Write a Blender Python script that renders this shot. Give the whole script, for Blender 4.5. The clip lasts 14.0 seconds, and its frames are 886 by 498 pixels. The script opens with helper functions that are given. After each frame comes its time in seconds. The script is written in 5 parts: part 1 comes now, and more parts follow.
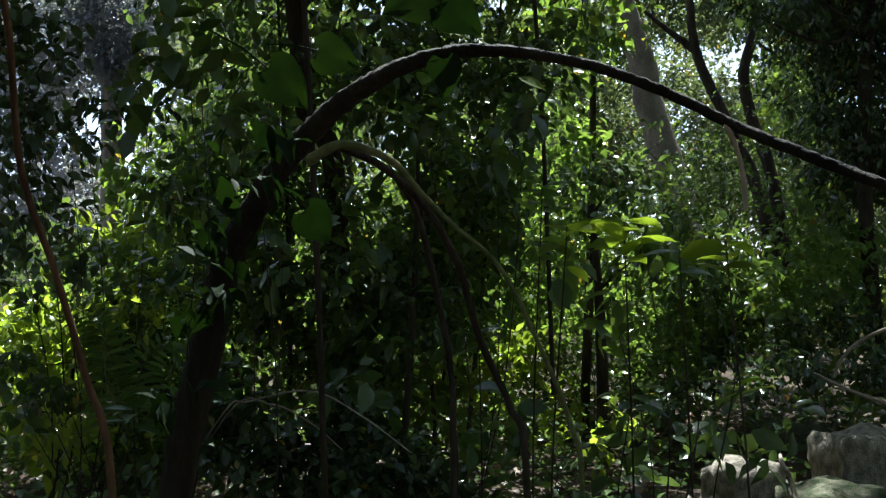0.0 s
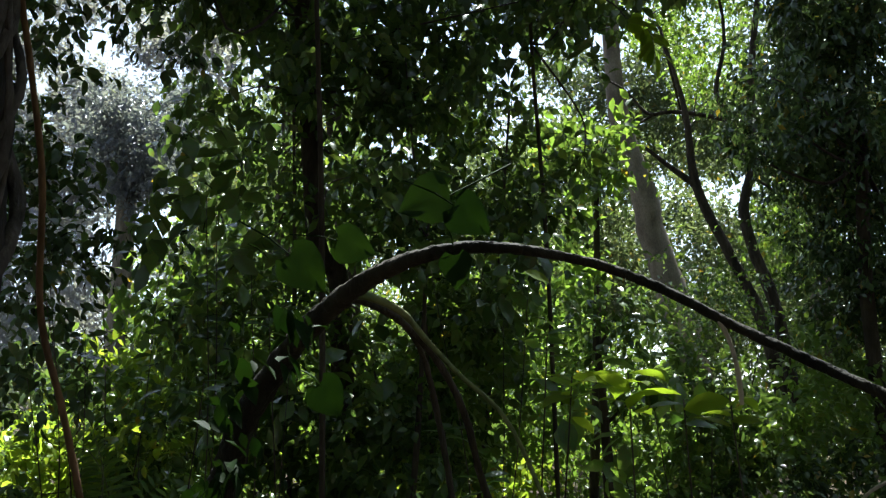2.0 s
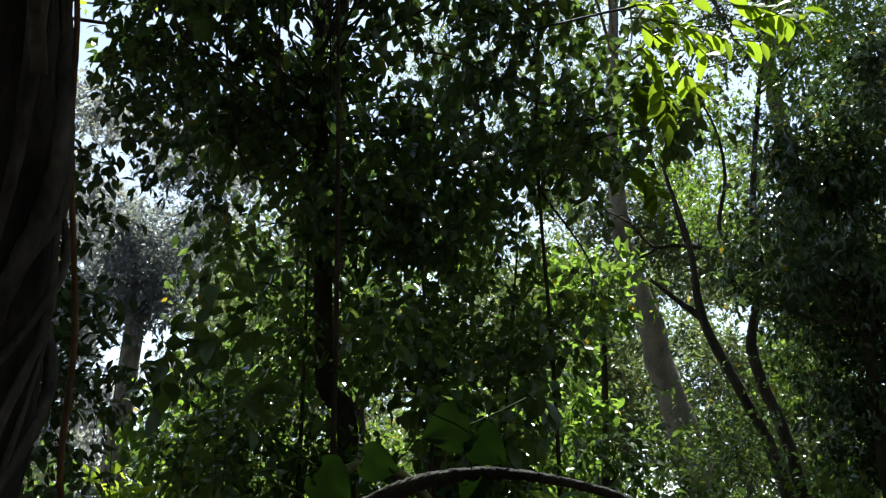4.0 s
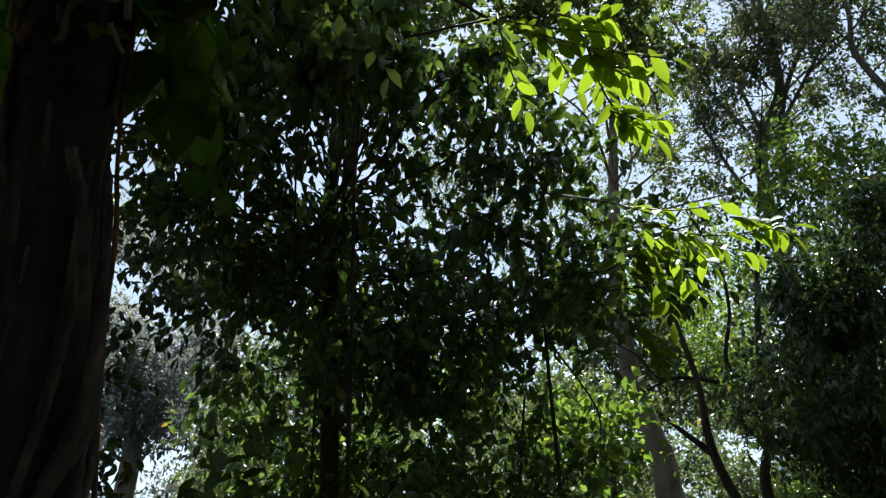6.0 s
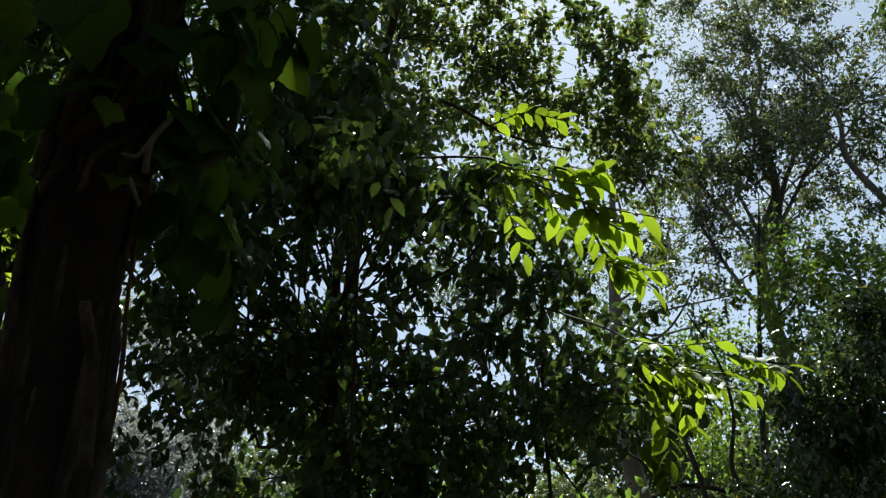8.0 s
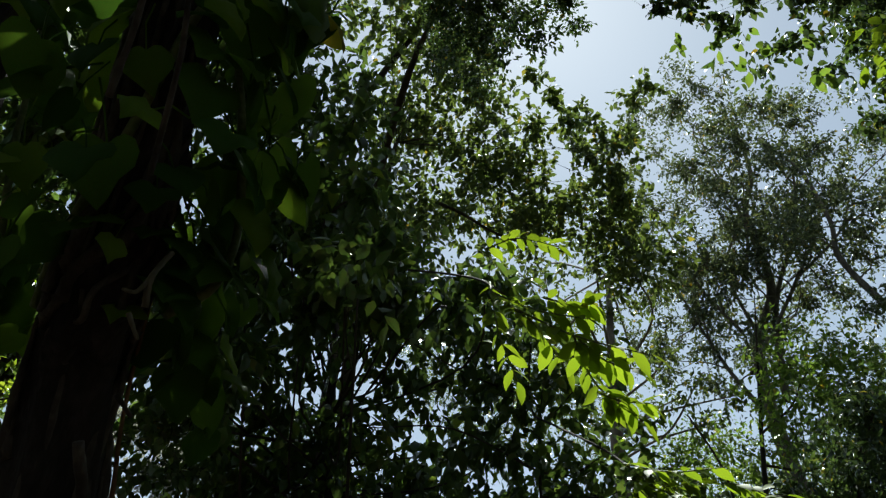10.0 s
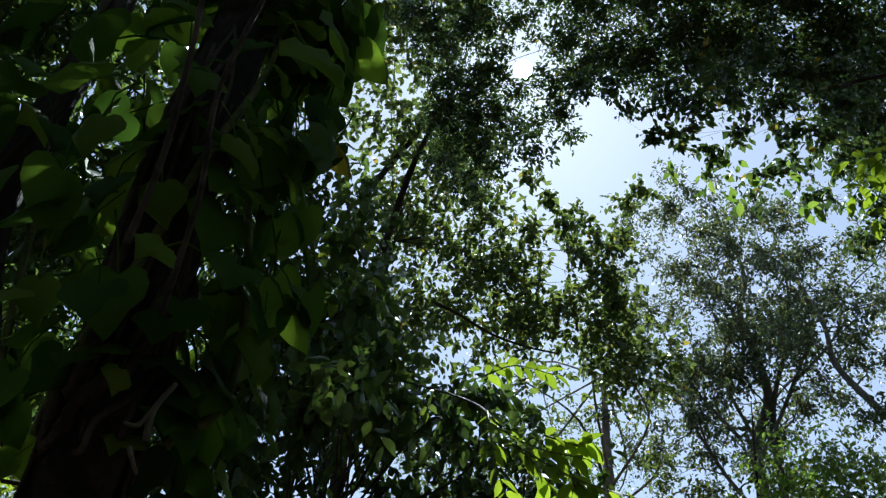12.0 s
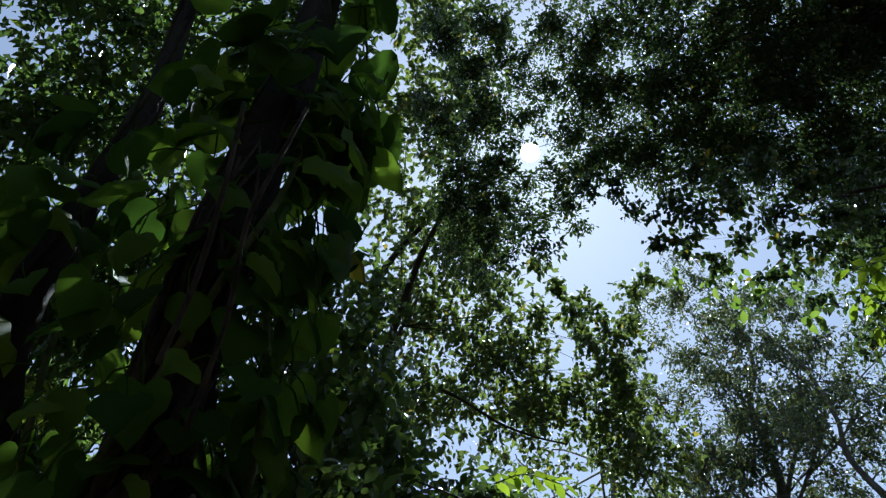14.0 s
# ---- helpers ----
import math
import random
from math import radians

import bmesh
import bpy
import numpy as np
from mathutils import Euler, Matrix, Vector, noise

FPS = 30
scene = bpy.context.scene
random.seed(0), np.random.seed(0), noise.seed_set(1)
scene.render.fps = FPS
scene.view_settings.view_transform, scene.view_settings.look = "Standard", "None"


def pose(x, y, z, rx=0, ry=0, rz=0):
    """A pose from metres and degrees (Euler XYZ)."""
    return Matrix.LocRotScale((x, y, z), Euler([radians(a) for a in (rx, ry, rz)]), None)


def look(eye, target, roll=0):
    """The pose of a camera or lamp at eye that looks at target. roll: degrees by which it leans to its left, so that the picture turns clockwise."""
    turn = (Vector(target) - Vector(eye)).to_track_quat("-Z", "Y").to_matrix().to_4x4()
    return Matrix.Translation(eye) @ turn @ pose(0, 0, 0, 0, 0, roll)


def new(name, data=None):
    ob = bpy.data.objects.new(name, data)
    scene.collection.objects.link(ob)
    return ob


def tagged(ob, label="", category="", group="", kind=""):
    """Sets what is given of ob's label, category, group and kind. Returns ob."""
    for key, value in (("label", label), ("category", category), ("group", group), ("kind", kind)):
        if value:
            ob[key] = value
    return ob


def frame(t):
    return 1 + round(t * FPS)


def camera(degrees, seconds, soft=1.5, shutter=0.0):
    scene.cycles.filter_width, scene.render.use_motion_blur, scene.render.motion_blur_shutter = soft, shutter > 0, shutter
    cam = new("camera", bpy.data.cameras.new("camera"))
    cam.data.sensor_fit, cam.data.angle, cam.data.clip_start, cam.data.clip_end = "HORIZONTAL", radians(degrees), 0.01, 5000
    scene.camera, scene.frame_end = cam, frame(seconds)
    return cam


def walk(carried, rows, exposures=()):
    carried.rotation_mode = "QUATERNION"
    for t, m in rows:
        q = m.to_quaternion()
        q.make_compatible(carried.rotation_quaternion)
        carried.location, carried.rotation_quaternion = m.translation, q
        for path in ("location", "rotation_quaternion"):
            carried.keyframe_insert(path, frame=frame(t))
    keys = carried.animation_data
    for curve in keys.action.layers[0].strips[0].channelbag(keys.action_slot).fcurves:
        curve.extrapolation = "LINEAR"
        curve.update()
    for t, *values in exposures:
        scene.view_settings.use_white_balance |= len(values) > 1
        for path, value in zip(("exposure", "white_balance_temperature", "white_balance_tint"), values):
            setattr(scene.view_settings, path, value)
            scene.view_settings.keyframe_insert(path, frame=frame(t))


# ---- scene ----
cam = camera(59.8, 14.0, soft=1.3)
walk(cam, [
    (0.0, pose(0.000, 0.000, 1.400, 92.00, 0.00, -0.00)),
    (0.5, pose(0.002, -0.009, 1.415, 94.35, -0.22, 0.15)),
    (1.0, pose(0.001, -0.022, 1.432, 96.61, -0.36, 0.24)),
    (1.5, pose(-0.003, -0.037, 1.450, 98.79, -0.70, 0.23)),
    (2.0, pose(-0.005, -0.049, 1.461, 101.00, -1.00, 0.27)),
    (2.5, pose(-0.008, -0.062, 1.473, 103.15, -1.25, 0.30)),
    (3.0, pose(-0.013, -0.079, 1.482, 105.28, -1.58, 0.30)),
    (3.2, pose(-0.015, -0.091, 1.488, 106.10, -1.87, 0.28)),
    (5.3, pose(-0.040, -0.271, 1.698, 115.78, -2.04, 0.70)),
    (5.5, pose(-0.043, -0.284, 1.709, 116.50, -2.11, 0.70)),
    (6.0, pose(-0.052, -0.313, 1.730, 118.27, -2.26, 0.72)),
    (6.5, pose(-0.056, -0.341, 1.750, 120.10, -2.48, 0.67)),
    (7.0, pose(-0.056, -0.366, 1.772, 121.82, -2.70, 0.65)),
    (7.5, pose(-0.055, -0.388, 1.790, 123.49, -2.75, 0.61)),
    (8.0, pose(-0.052, -0.410, 1.804, 125.11, -2.81, 0.52)),
    (8.2, pose(-0.052, -0.419, 1.807, 125.81, -2.80, 0.44)),
    (10.3, pose(-0.043, -0.504, 1.855, 133.19, -2.73, 0.33)),
    (10.5, pose(-0.044, -0.515, 1.859, 133.91, -2.74, 0.21)),
    (11.0, pose(-0.048, -0.540, 1.870, 135.60, -2.85, -0.08)),
    (11.5, pose(-0.056, -0.567, 1.879, 137.29, -3.05, -0.39)),
    (12.0, pose(-0.060, -0.592, 1.888, 138.99, -3.30, -0.74)),
    (12.5, pose(-0.063, -0.620, 1.895, 140.53, -3.62, -1.06)),
    (13.0, pose(-0.067, -0.646, 1.896, 142.07, -3.78, -1.21)),
    (13.5, pose(-0.070, -0.676, 1.890, 143.56, -3.94, -1.17)),
    (14.0, pose(-0.076, -0.714, 1.876, 144.94, -4.18, -1.00)),
], exposures=[(0.0, 1.9, 5550, 9), (0.5, 2.32, 5600, 8), (1.5, 2.2, 5750, 5), (3.0, 1.95, 5750, 5), (6.0, 1.4, 5800, 4), (8.0, 1.12, 5900, 2), (11.0, 0.85, 5950, -1), (12.1, 1.2, 5300, 6), (12.6, 1.15, 5100, 6), (13.0, 0.9, 5300, 5), (14.0, 1.02, 5200, 6)])

# ---- daylight: a high sun ahead, behind the canopy ----
SUN_AZ, SUN_EL = 6.81, 62.13
SUN_DIR = Vector((math.sin(radians(SUN_AZ)) * math.cos(radians(SUN_EL)), math.cos(radians(SUN_AZ)) * math.cos(radians(SUN_EL)), math.sin(radians(SUN_EL))))
world = bpy.data.worlds.new("world")
scene.world = world
world.use_nodes = True
sky = world.node_tree.nodes.new("ShaderNodeTexSky")
sky.sky_type = "NISHITA"
sky.sun_disc = False
sky.sun_elevation, sky.sun_rotation = radians(SUN_EL), radians(SUN_AZ)
sky.dust_density, sky.air_density, sky.ozone_density = 0.4, 1.2, 0.3
back = world.node_tree.nodes["Background"]
back.inputs["Strength"].default_value = 0.063
haze = world.node_tree.nodes.new("ShaderNodeHueSaturation")
haze.inputs["Saturation"].default_value = 0.5
world.node_tree.links.new(sky.outputs[0], haze.inputs["Color"])
world.node_tree.links.new(haze.outputs[0], back.inputs["Color"])
sun_lamp = bpy.data.lights.new("sun_lamp", "SUN")
sun_lamp.energy, sun_lamp.angle, sun_lamp.color = 5.0, radians(0.5), (1.0, 0.95, 0.84)
lamp = new("sun_lamp", sun_lamp)
lamp.matrix_world = look(SUN_DIR * 60, (0, 0, 0))


# ---- materials ----
def nodes_of(name):
    m = bpy.data.materials.new(name)
    m.use_nodes = True
    t = m.node_tree
    for n in list(t.nodes):
        if n.type != "OUTPUT_MATERIAL":
            t.nodes.remove(n)
    return m, t, t.nodes["Material Output"] if "Material Output" in t.nodes else t.nodes[0]


def leaf_material(name, dark, light, glow=0.5, rough=0.32, random_of="island", spots=(0.3, 0.22, 0.03), spot_share=0.03, shine=0.55):
    """Leaf: waxy green top, light shining through; tone varies from leaf to leaf, a few take the spots colour, yellowed
    by default.
    """
    m, t, out = nodes_of(name)
    if random_of == "island":
        geo = t.nodes.new("ShaderNodeNewGeometry")
        rnd = geo.outputs["Random Per Island"]
    else:
        rnd = t.nodes.new("ShaderNodeObjectInfo").outputs["Random"]
    ramp = t.nodes.new("ShaderNodeValToRGB")
    ramp.color_ramp.elements[0].color = (*dark, 1)
    ramp.color_ramp.elements[1].color = (*light, 1)
    ramp.color_ramp.elements[1].position = 1 - spot_share
    e = ramp.color_ramp.elements.new(1.0)
    e.color = (*spots, 1)
    t.links.new(rnd, ramp.inputs[0])
    noise_tex = t.nodes.new("ShaderNodeTexNoise")
    noise_tex.inputs["Scale"].default_value = 45
    noise_tex.inputs["Detail"].default_value = 3
    coord = t.nodes.new("ShaderNodeTexCoord")
    t.links.new(coord.outputs["Object"], noise_tex.inputs["Vector"])
    mul = t.nodes.new("ShaderNodeMix")
    mul.data_type, mul.blend_type = "RGBA", "MULTIPLY"
    mul.inputs[0].default_value = 0.45
    t.links.new(ramp.outputs[0], mul.inputs[6])
    t.links.new(noise_tex.outputs["Color"], mul.inputs[7])
    gain = t.nodes.new("ShaderNodeMix")
    gain.data_type, gain.blend_type = "RGBA", "MULTIPLY"
    gain.inputs[0].default_value = 1.0
    gain.inputs[7].default_value = (1.55, 1.45, 0.75, 1)
    t.links.new(mul.outputs[2], gain.inputs[6])
    face = t.nodes.new("ShaderNodeBsdfPrincipled")
    face.inputs["Roughness"].default_value = rough
    face.inputs["Specular IOR Level"].default_value = shine
    t.links.new(mul.outputs[2], face.inputs["Base Color"])
    thru = t.nodes.new("ShaderNodeBsdfTranslucent")
    t.links.new(gain.outputs[2], thru.inputs["Color"])
    mix = t.nodes.new("ShaderNodeMixShader")
    mix.inputs[0].default_value = glow
    t.links.new(face.outputs[0], mix.inputs[1])
    t.links.new(thru.outputs[0], mix.inputs[2])
    t.links.new(mix.outputs[0], out.inputs["Surface"])
    return m


def rough_material(name, a, b, scale=8.0, stretch=(1, 1, 1), rough=0.85, bump=0.4, fine=60.0):
    """Bark, stone or soil: two tones in patches, fine grain, relief."""
    m, t, out = nodes_of(name)
    coord = t.nodes.new("ShaderNodeTexCoord")
    mapping = t.nodes.new("ShaderNodeMapping")
    mapping.inputs["Scale"].default_value = stretch
    t.links.new(coord.outputs["Object"], mapping.inputs["Vector"])
    big = t.nodes.new("ShaderNodeTexNoise")
    big.inputs["Scale"].default_value, big.inputs["Detail"].default_value = scale, 6
    small = t.nodes.new("ShaderNodeTexNoise")
    small.inputs["Scale"].default_value, small.inputs["Detail"].default_value = fine, 4
    for n in (big, small):
        t.links.new(mapping.outputs[0], n.inputs["Vector"])
    ramp = t.nodes.new("ShaderNodeValToRGB")
    ramp.color_ramp.elements[0].position, ramp.color_ramp.elements[1].position = 0.35, 0.68
    ramp.color_ramp.elements[0].color, ramp.color_ramp.elements[1].color = (*a, 1), (*b, 1)
    t.links.new(big.outputs["Fac"], ramp.inputs[0])
    mul = t.nodes.new("ShaderNodeMix")
    mul.data_type, mul.blend_type = "RGBA", "OVERLAY"
    mul.inputs[0].default_value = 0.6
    t.links.new(ramp.outputs[0], mul.inputs[6])
    t.links.new(small.outputs["Fac"], mul.inputs[7])
    bsdf = t.nodes.new("ShaderNodeBsdfPrincipled")
    bsdf.inputs["Roughness"].default_value = rough
    bsdf.inputs["Specular IOR Level"].default_value = 0.12
    t.links.new(mul.outputs[2], bsdf.inputs["Base Color"])
    add = t.nodes.new("ShaderNodeMath")
    t.links.new(big.outputs["Fac"], add.inputs[0])
    t.links.new(small.outputs["Fac"], add.inputs[1])
    b_node = t.nodes.new("ShaderNodeBump")
    b_node.inputs["Strength"].default_value, b_node.inputs["Distance"].default_value = bump, 0.02
    t.links.new(add.outputs[0], b_node.inputs["Height"])
    t.links.new(b_node.outputs[0], bsdf.inputs["Normal"])
    t.links.new(bsdf.outputs[0], out.inputs["Surface"])
    return m


# leaf_dark and leaf_mid: lime spots put lit-through leaves into the colour.
LEAF_DARK = leaf_material("leaf_dark", (0.045, 0.082, 0.03), (0.12, 0.19, 0.058), glow=0.5, rough=0.24, shine=0.8, spots=(0.21, 0.29, 0.04), spot_share=0.05)
# Shaded copy of leaf_dark: shade is put into the colour.
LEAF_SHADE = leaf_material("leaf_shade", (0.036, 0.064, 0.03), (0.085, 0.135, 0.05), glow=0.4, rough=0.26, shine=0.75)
# Branching tree's leaf, shifted bluish to put distance haze into the colour.
LEAF_FAINT_HAZE = leaf_material("leaf_faint_haze", (0.055, 0.08, 0.05), (0.12, 0.15, 0.085), glow=0.5, rough=0.35)
# Near-black leaf for the arch: shade is put into its colour.
LEAF_ARCH_SHADE = leaf_material("leaf_arch_shade", (0.008, 0.021, 0.003), (0.014, 0.031, 0.005), glow=0.25, rough=0.6, random_of="object", spot_share=0.001, shine=0.08)
LEAF_MID = leaf_material("leaf_mid", (0.05, 0.088, 0.03), (0.12, 0.185, 0.05), glow=0.5, rough=0.24, shine=0.8, spots=(0.22, 0.3, 0.04), spot_share=0.05)
# Lighter leaf; on some plants it puts sunlight into the colour.
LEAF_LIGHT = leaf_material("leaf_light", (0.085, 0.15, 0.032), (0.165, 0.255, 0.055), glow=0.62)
# Sunlit copy of the leaf: sunshine is put into its brighter colour.
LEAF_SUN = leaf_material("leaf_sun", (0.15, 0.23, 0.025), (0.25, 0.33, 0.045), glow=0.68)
# Paler, bluer leaf for far woods: some haze is mixed into its colour.
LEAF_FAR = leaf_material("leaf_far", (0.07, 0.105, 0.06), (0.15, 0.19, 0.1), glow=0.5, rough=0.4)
# Next two: distance haze is put into the leaf colour itself.
LEAF_BLUE_HAZE = leaf_material("leaf_blue_haze", (0.09, 0.105, 0.165), (0.155, 0.175, 0.26), glow=0.55, rough=0.4, spots=(0.16, 0.18, 0.17))
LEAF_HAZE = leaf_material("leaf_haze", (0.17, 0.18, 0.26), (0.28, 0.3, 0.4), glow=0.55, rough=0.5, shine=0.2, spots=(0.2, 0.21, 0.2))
LEAF_CROWN = leaf_material("leaf_crown", (0.05, 0.078, 0.03), (0.125, 0.17, 0.055), glow=0.55, rough=0.35)
LEAF_GLOSS = leaf_material("leaf_gloss", (0.035, 0.085, 0.018), (0.08, 0.16, 0.03), glow=0.45, rough=0.3, random_of="object", spot_share=0.001, shine=0.8)
# Lit copy of the vine leaf: sun shining through is put into the colour.
LEAF_VINE_LIT = leaf_material("leaf_vine_lit", (0.08, 0.15, 0.016), (0.16, 0.25, 0.03), glow=0.66, rough=0.5, random_of="object", spot_share=0.02, shine=0.1)
LEAF_VINE = leaf_material("leaf_vine", (0.036, 0.08, 0.016), (0.1, 0.18, 0.028), glow=0.42, rough=0.55, random_of="object", spot_share=0.001, shine=0.03)
# Bright leaf: part of the sunlight on the sprays is put into its colour.
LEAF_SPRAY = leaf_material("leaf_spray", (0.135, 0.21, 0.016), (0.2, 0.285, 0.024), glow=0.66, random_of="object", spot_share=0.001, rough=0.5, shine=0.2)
LITTER = leaf_material("dead_leaf", (0.05, 0.03, 0.015), (0.22, 0.15, 0.08), glow=0.15, rough=0.6)
BARK_DARK = rough_material("bark_dark", (0.022, 0.017, 0.013), (0.065, 0.05, 0.037), 9, (1, 1, 0.25), bump=0.8)
BARK_PALE = rough_material("bark_pale", (0.2, 0.16, 0.12), (0.34, 0.29, 0.23), 5, (1, 1, 0.5), bump=0.3)
BARK_TALL = rough_material("bark_tall", (0.12, 0.098, 0.08), (0.24, 0.2, 0.165), 5, (1, 1, 0.5), bump=0.4)
BARK_GREY = rough_material("bark_grey", (0.07, 0.06, 0.05), (0.16, 0.14, 0.11), 8, (1, 1, 0.3), bump=0.5)
BARK_RED = rough_material("bark_red", (0.08, 0.045, 0.025), (0.18, 0.1, 0.055), 14, (1, 1, 0.3), bump=0.4)
BARK_BLACK = rough_material("bark_black", (0.013, 0.011, 0.012), (0.045, 0.036, 0.036), 9, (1, 1, 0.25), bump=0.9)
BARK_ROOT = rough_material("bark_root", (0.025, 0.021, 0.02), (0.09, 0.073, 0.066), 12, (1, 1, 0.5), bump=0.6)
# Near-black bark: the shade on the arch's left leg is put into it.
BARK_LIANA = rough_material("bark_liana", (0.007, 0.0065, 0.005), (0.03, 0.025, 0.018), 9, (1, 1, 0.25), bump=0.9)
STEM_GREEN = rough_material("stem_green", (0.07, 0.09, 0.03), (0.14, 0.14, 0.06), 12, (1, 1, 1), rough=0.6, bump=0.3)
# Raised tones: sunlight on the pale rock is put into the stone colour.
STONE = rough_material("stone", (0.15, 0.135, 0.1), (0.42, 0.38, 0.3), 5, bump=1.0, fine=35)
STONE_MOSS = rough_material("stone_moss", (0.05, 0.07, 0.03), (0.17, 0.16, 0.11), 6, bump=0.7, fine=40)
SOIL = rough_material("soil", (0.028, 0.02, 0.013), (0.07, 0.05, 0.03), 3, bump=0.8, fine=30)


# ---- builders ----
def mesh_of(name, verts, faces, smooth=True):
    me = bpy.data.meshes.new(name)
    me.from_pydata([tuple(map(float, v)) for v in verts], [], faces)
    if smooth:
        me.polygons.foreach_set("use_smooth", [True] * len(me.polygons))
    return me


def part(name, me, material, parent=None, label=""):
    ob = new(name, me)
    if material and not me.materials:
        me.materials.append(material)
    if parent:
        ob.parent = parent
    if label:
        ob["label"] = label
    return ob


def thing(name, place, label, category, group="", kind=""):
    ob = new(name)
    ob.location = place
    ob.empty_display_size = 0.1
    return tagged(ob, label, category, group, kind)


def curve_points(points, steps):
    """A smooth line through the points (Catmull-Rom)."""
    p = np.array(points, float)
    p = np.vstack([2 * p[0] - p[1], p, 2 * p[-1] - p[-2]])
    out = []
    for i in range(1, len(p) - 2):
        for s in np.linspace(0, 1, steps, endpoint=False):
            a, b, c, d = p[i - 1], p[i], p[i + 1], p[i + 2]
            out.append(0.5 * (2 * b + (c - a) * s + (2 * a - 5 * b + 4 * c - d) * s**2 + (3 * b - a - 3 * c + d) * s**3))
    out.append(p[-2])
    return np.array(out)


def tube_mesh(name, points, radii, sides=10, steps=8, rugged=0.08, origin=(0, 0, 0), seed=1, lobes=0):
    """A tapered, slightly uneven stem along a line, closed at both ends."""
    line = curve_points(points, steps)
    rad = np.interp(np.linspace(0, 1, len(line)), np.linspace(0, 1, len(radii)), radii)
    rng = np.random.RandomState(seed)
    tangent = np.gradient(line, axis=0)
    tangent /= np.linalg.norm(tangent, axis=1)[:, None]
    side = np.cross(tangent[0], (0.31, 0.9, 0.2))
    verts, faces = [], []
    phase = rng.rand() * 6
    for i, (c, r) in enumerate(zip(line, rad)):
        side = side - tangent[i] * side.dot(tangent[i])
        side /= np.linalg.norm(side)
        up = np.cross(tangent[i], side)
        for k in range(sides):
            a = 2 * math.pi * k / sides
            w = 1 + rugged * (rng.rand() * 2 - 1) + (0.16 * math.sin(a * lobes + phase + 0.08 * i) if lobes else 0)
            verts.append(c + r * w * (math.cos(a) * side + math.sin(a) * up) - np.array(origin))
    n = len(line)
    for i in range(n - 1):
        for k in range(sides):
            j = (k + 1) % sides
            faces.append((i * sides + k, i * sides + j, (i + 1) * sides + j, (i + 1) * sides + k))
    faces.append(tuple(range(sides))[::-1])
    faces.append(tuple((n - 1) * sides + k for k in range(sides)))
    return mesh_of(name, verts, faces)


# leaf outlines: x across, y along, z up; length 1
LEAF_SMALL = (np.array([(0, 0, 0), (-0.24, 0.45, 0.06), (0, 1, -0.12), (0.24, 0.45, 0.06)], float), [(0, 2, 1), (0, 3, 2)])
LEAF_LONG = (
    np.array([(0, 0, 0), (-0.24, 0.3, 0.05), (-0.25, 0.6, 0.03), (0, 1, -0.16), (0.25, 0.6, 0.03), (0.24, 0.3, 0.05), (0, 0.45, -0.01)], float),
    [(0, 6, 1), (1, 6, 2), (2, 6, 3), (3, 6, 4), (4, 6, 5), (5, 6, 0)],
)


def leaf_cloud(name, place, along, normal, length, outline=LEAF_SMALL):
    """Many single leaves in one mesh."""
    shape, tris = outline
    n, k = len(place), len(shape)
    along = along / np.linalg.norm(along, axis=1)[:, None]
    across = np.cross(along, normal)
    across /= np.linalg.norm(across, axis=1)[:, None] + 1e-9
    up = np.cross(across, along)
    v = place[:, None, :] + length[:, None, None] * (
        shape[None, :, 0:1] * across[:, None, :] + shape[None, :, 1:2] * along[:, None, :] + shape[None, :, 2:3] * up[:, None, :]
    )
    f = (np.array(tris)[None] + (np.arange(n) * k)[:, None, None]).reshape(-1, 3)
    me = bpy.data.meshes.new(name)
    me.vertices.add(n * k)
    me.vertices.foreach_set("co", v.reshape(-1).astype(np.float32))
    me.loops.add(len(f) * 3)
    me.loops.foreach_set("vertex_index", f.reshape(-1).astype(np.int32))
    me.polygons.add(len(f))
    me.polygons.foreach_set("loop_start", np.arange(len(f), dtype=np.int32) * 3)
    me.update(calc_edges=True)
    me.validate()
    return me


def clump_leaves(rng, clumps, leaf, cover=1.6, droop=0.5, per_twig=7, flat=0.85, swell=1.3, tilt=0.55):
    """Leaves on twigs that fill rounded clumps (x, y, z, radius), thicker towards the outside, with gaps between the twigs."""
    places, alongs, normals, sizes = [], [], [], []
    for x, y, z, r in clumps:
        r *= swell
        n = max(6, int(cover * math.pi * r * r / (0.17 * leaf * leaf)))
        tw = max(2, n // per_twig)
        d = rng.normal(size=(tw, 3))
        d /= np.linalg.norm(d, axis=1)[:, None]
        q = rng.rand(tw, 1) ** 0.42
        q *= 0.8 + 0.4 * rng.rand(tw, 1) ** 2
        base = np.array((x, y, z)) + d * q * r * np.array((1, 1, flat))
        way = d + 0.7 * rng.normal(size=(tw, 3))
        way[:, 2] -= 0.25 * droop
        way /= np.linalg.norm(way, axis=1)[:, None]
        for k in range(per_twig):
            s = (k + 0.3) / per_twig
            p = base + way * leaf * 0.42 * per_twig * (s - 0.5) + 0.1 * leaf * rng.normal(size=(tw, 3))
            a = way * 0.5 + 0.75 * rng.normal(size=(tw, 3))
            a[:, 2] -= droop
            nn = tilt * rng.normal(size=(tw, 3))
            nn[:, 2] += 1
            places.append(p), alongs.append(a), normals.append(nn)
            sizes.append(leaf * (0.6 + 0.7 * rng.rand(tw)))
    return np.vstack(places), np.vstack(alongs), np.vstack(normals), np.concatenate(sizes)


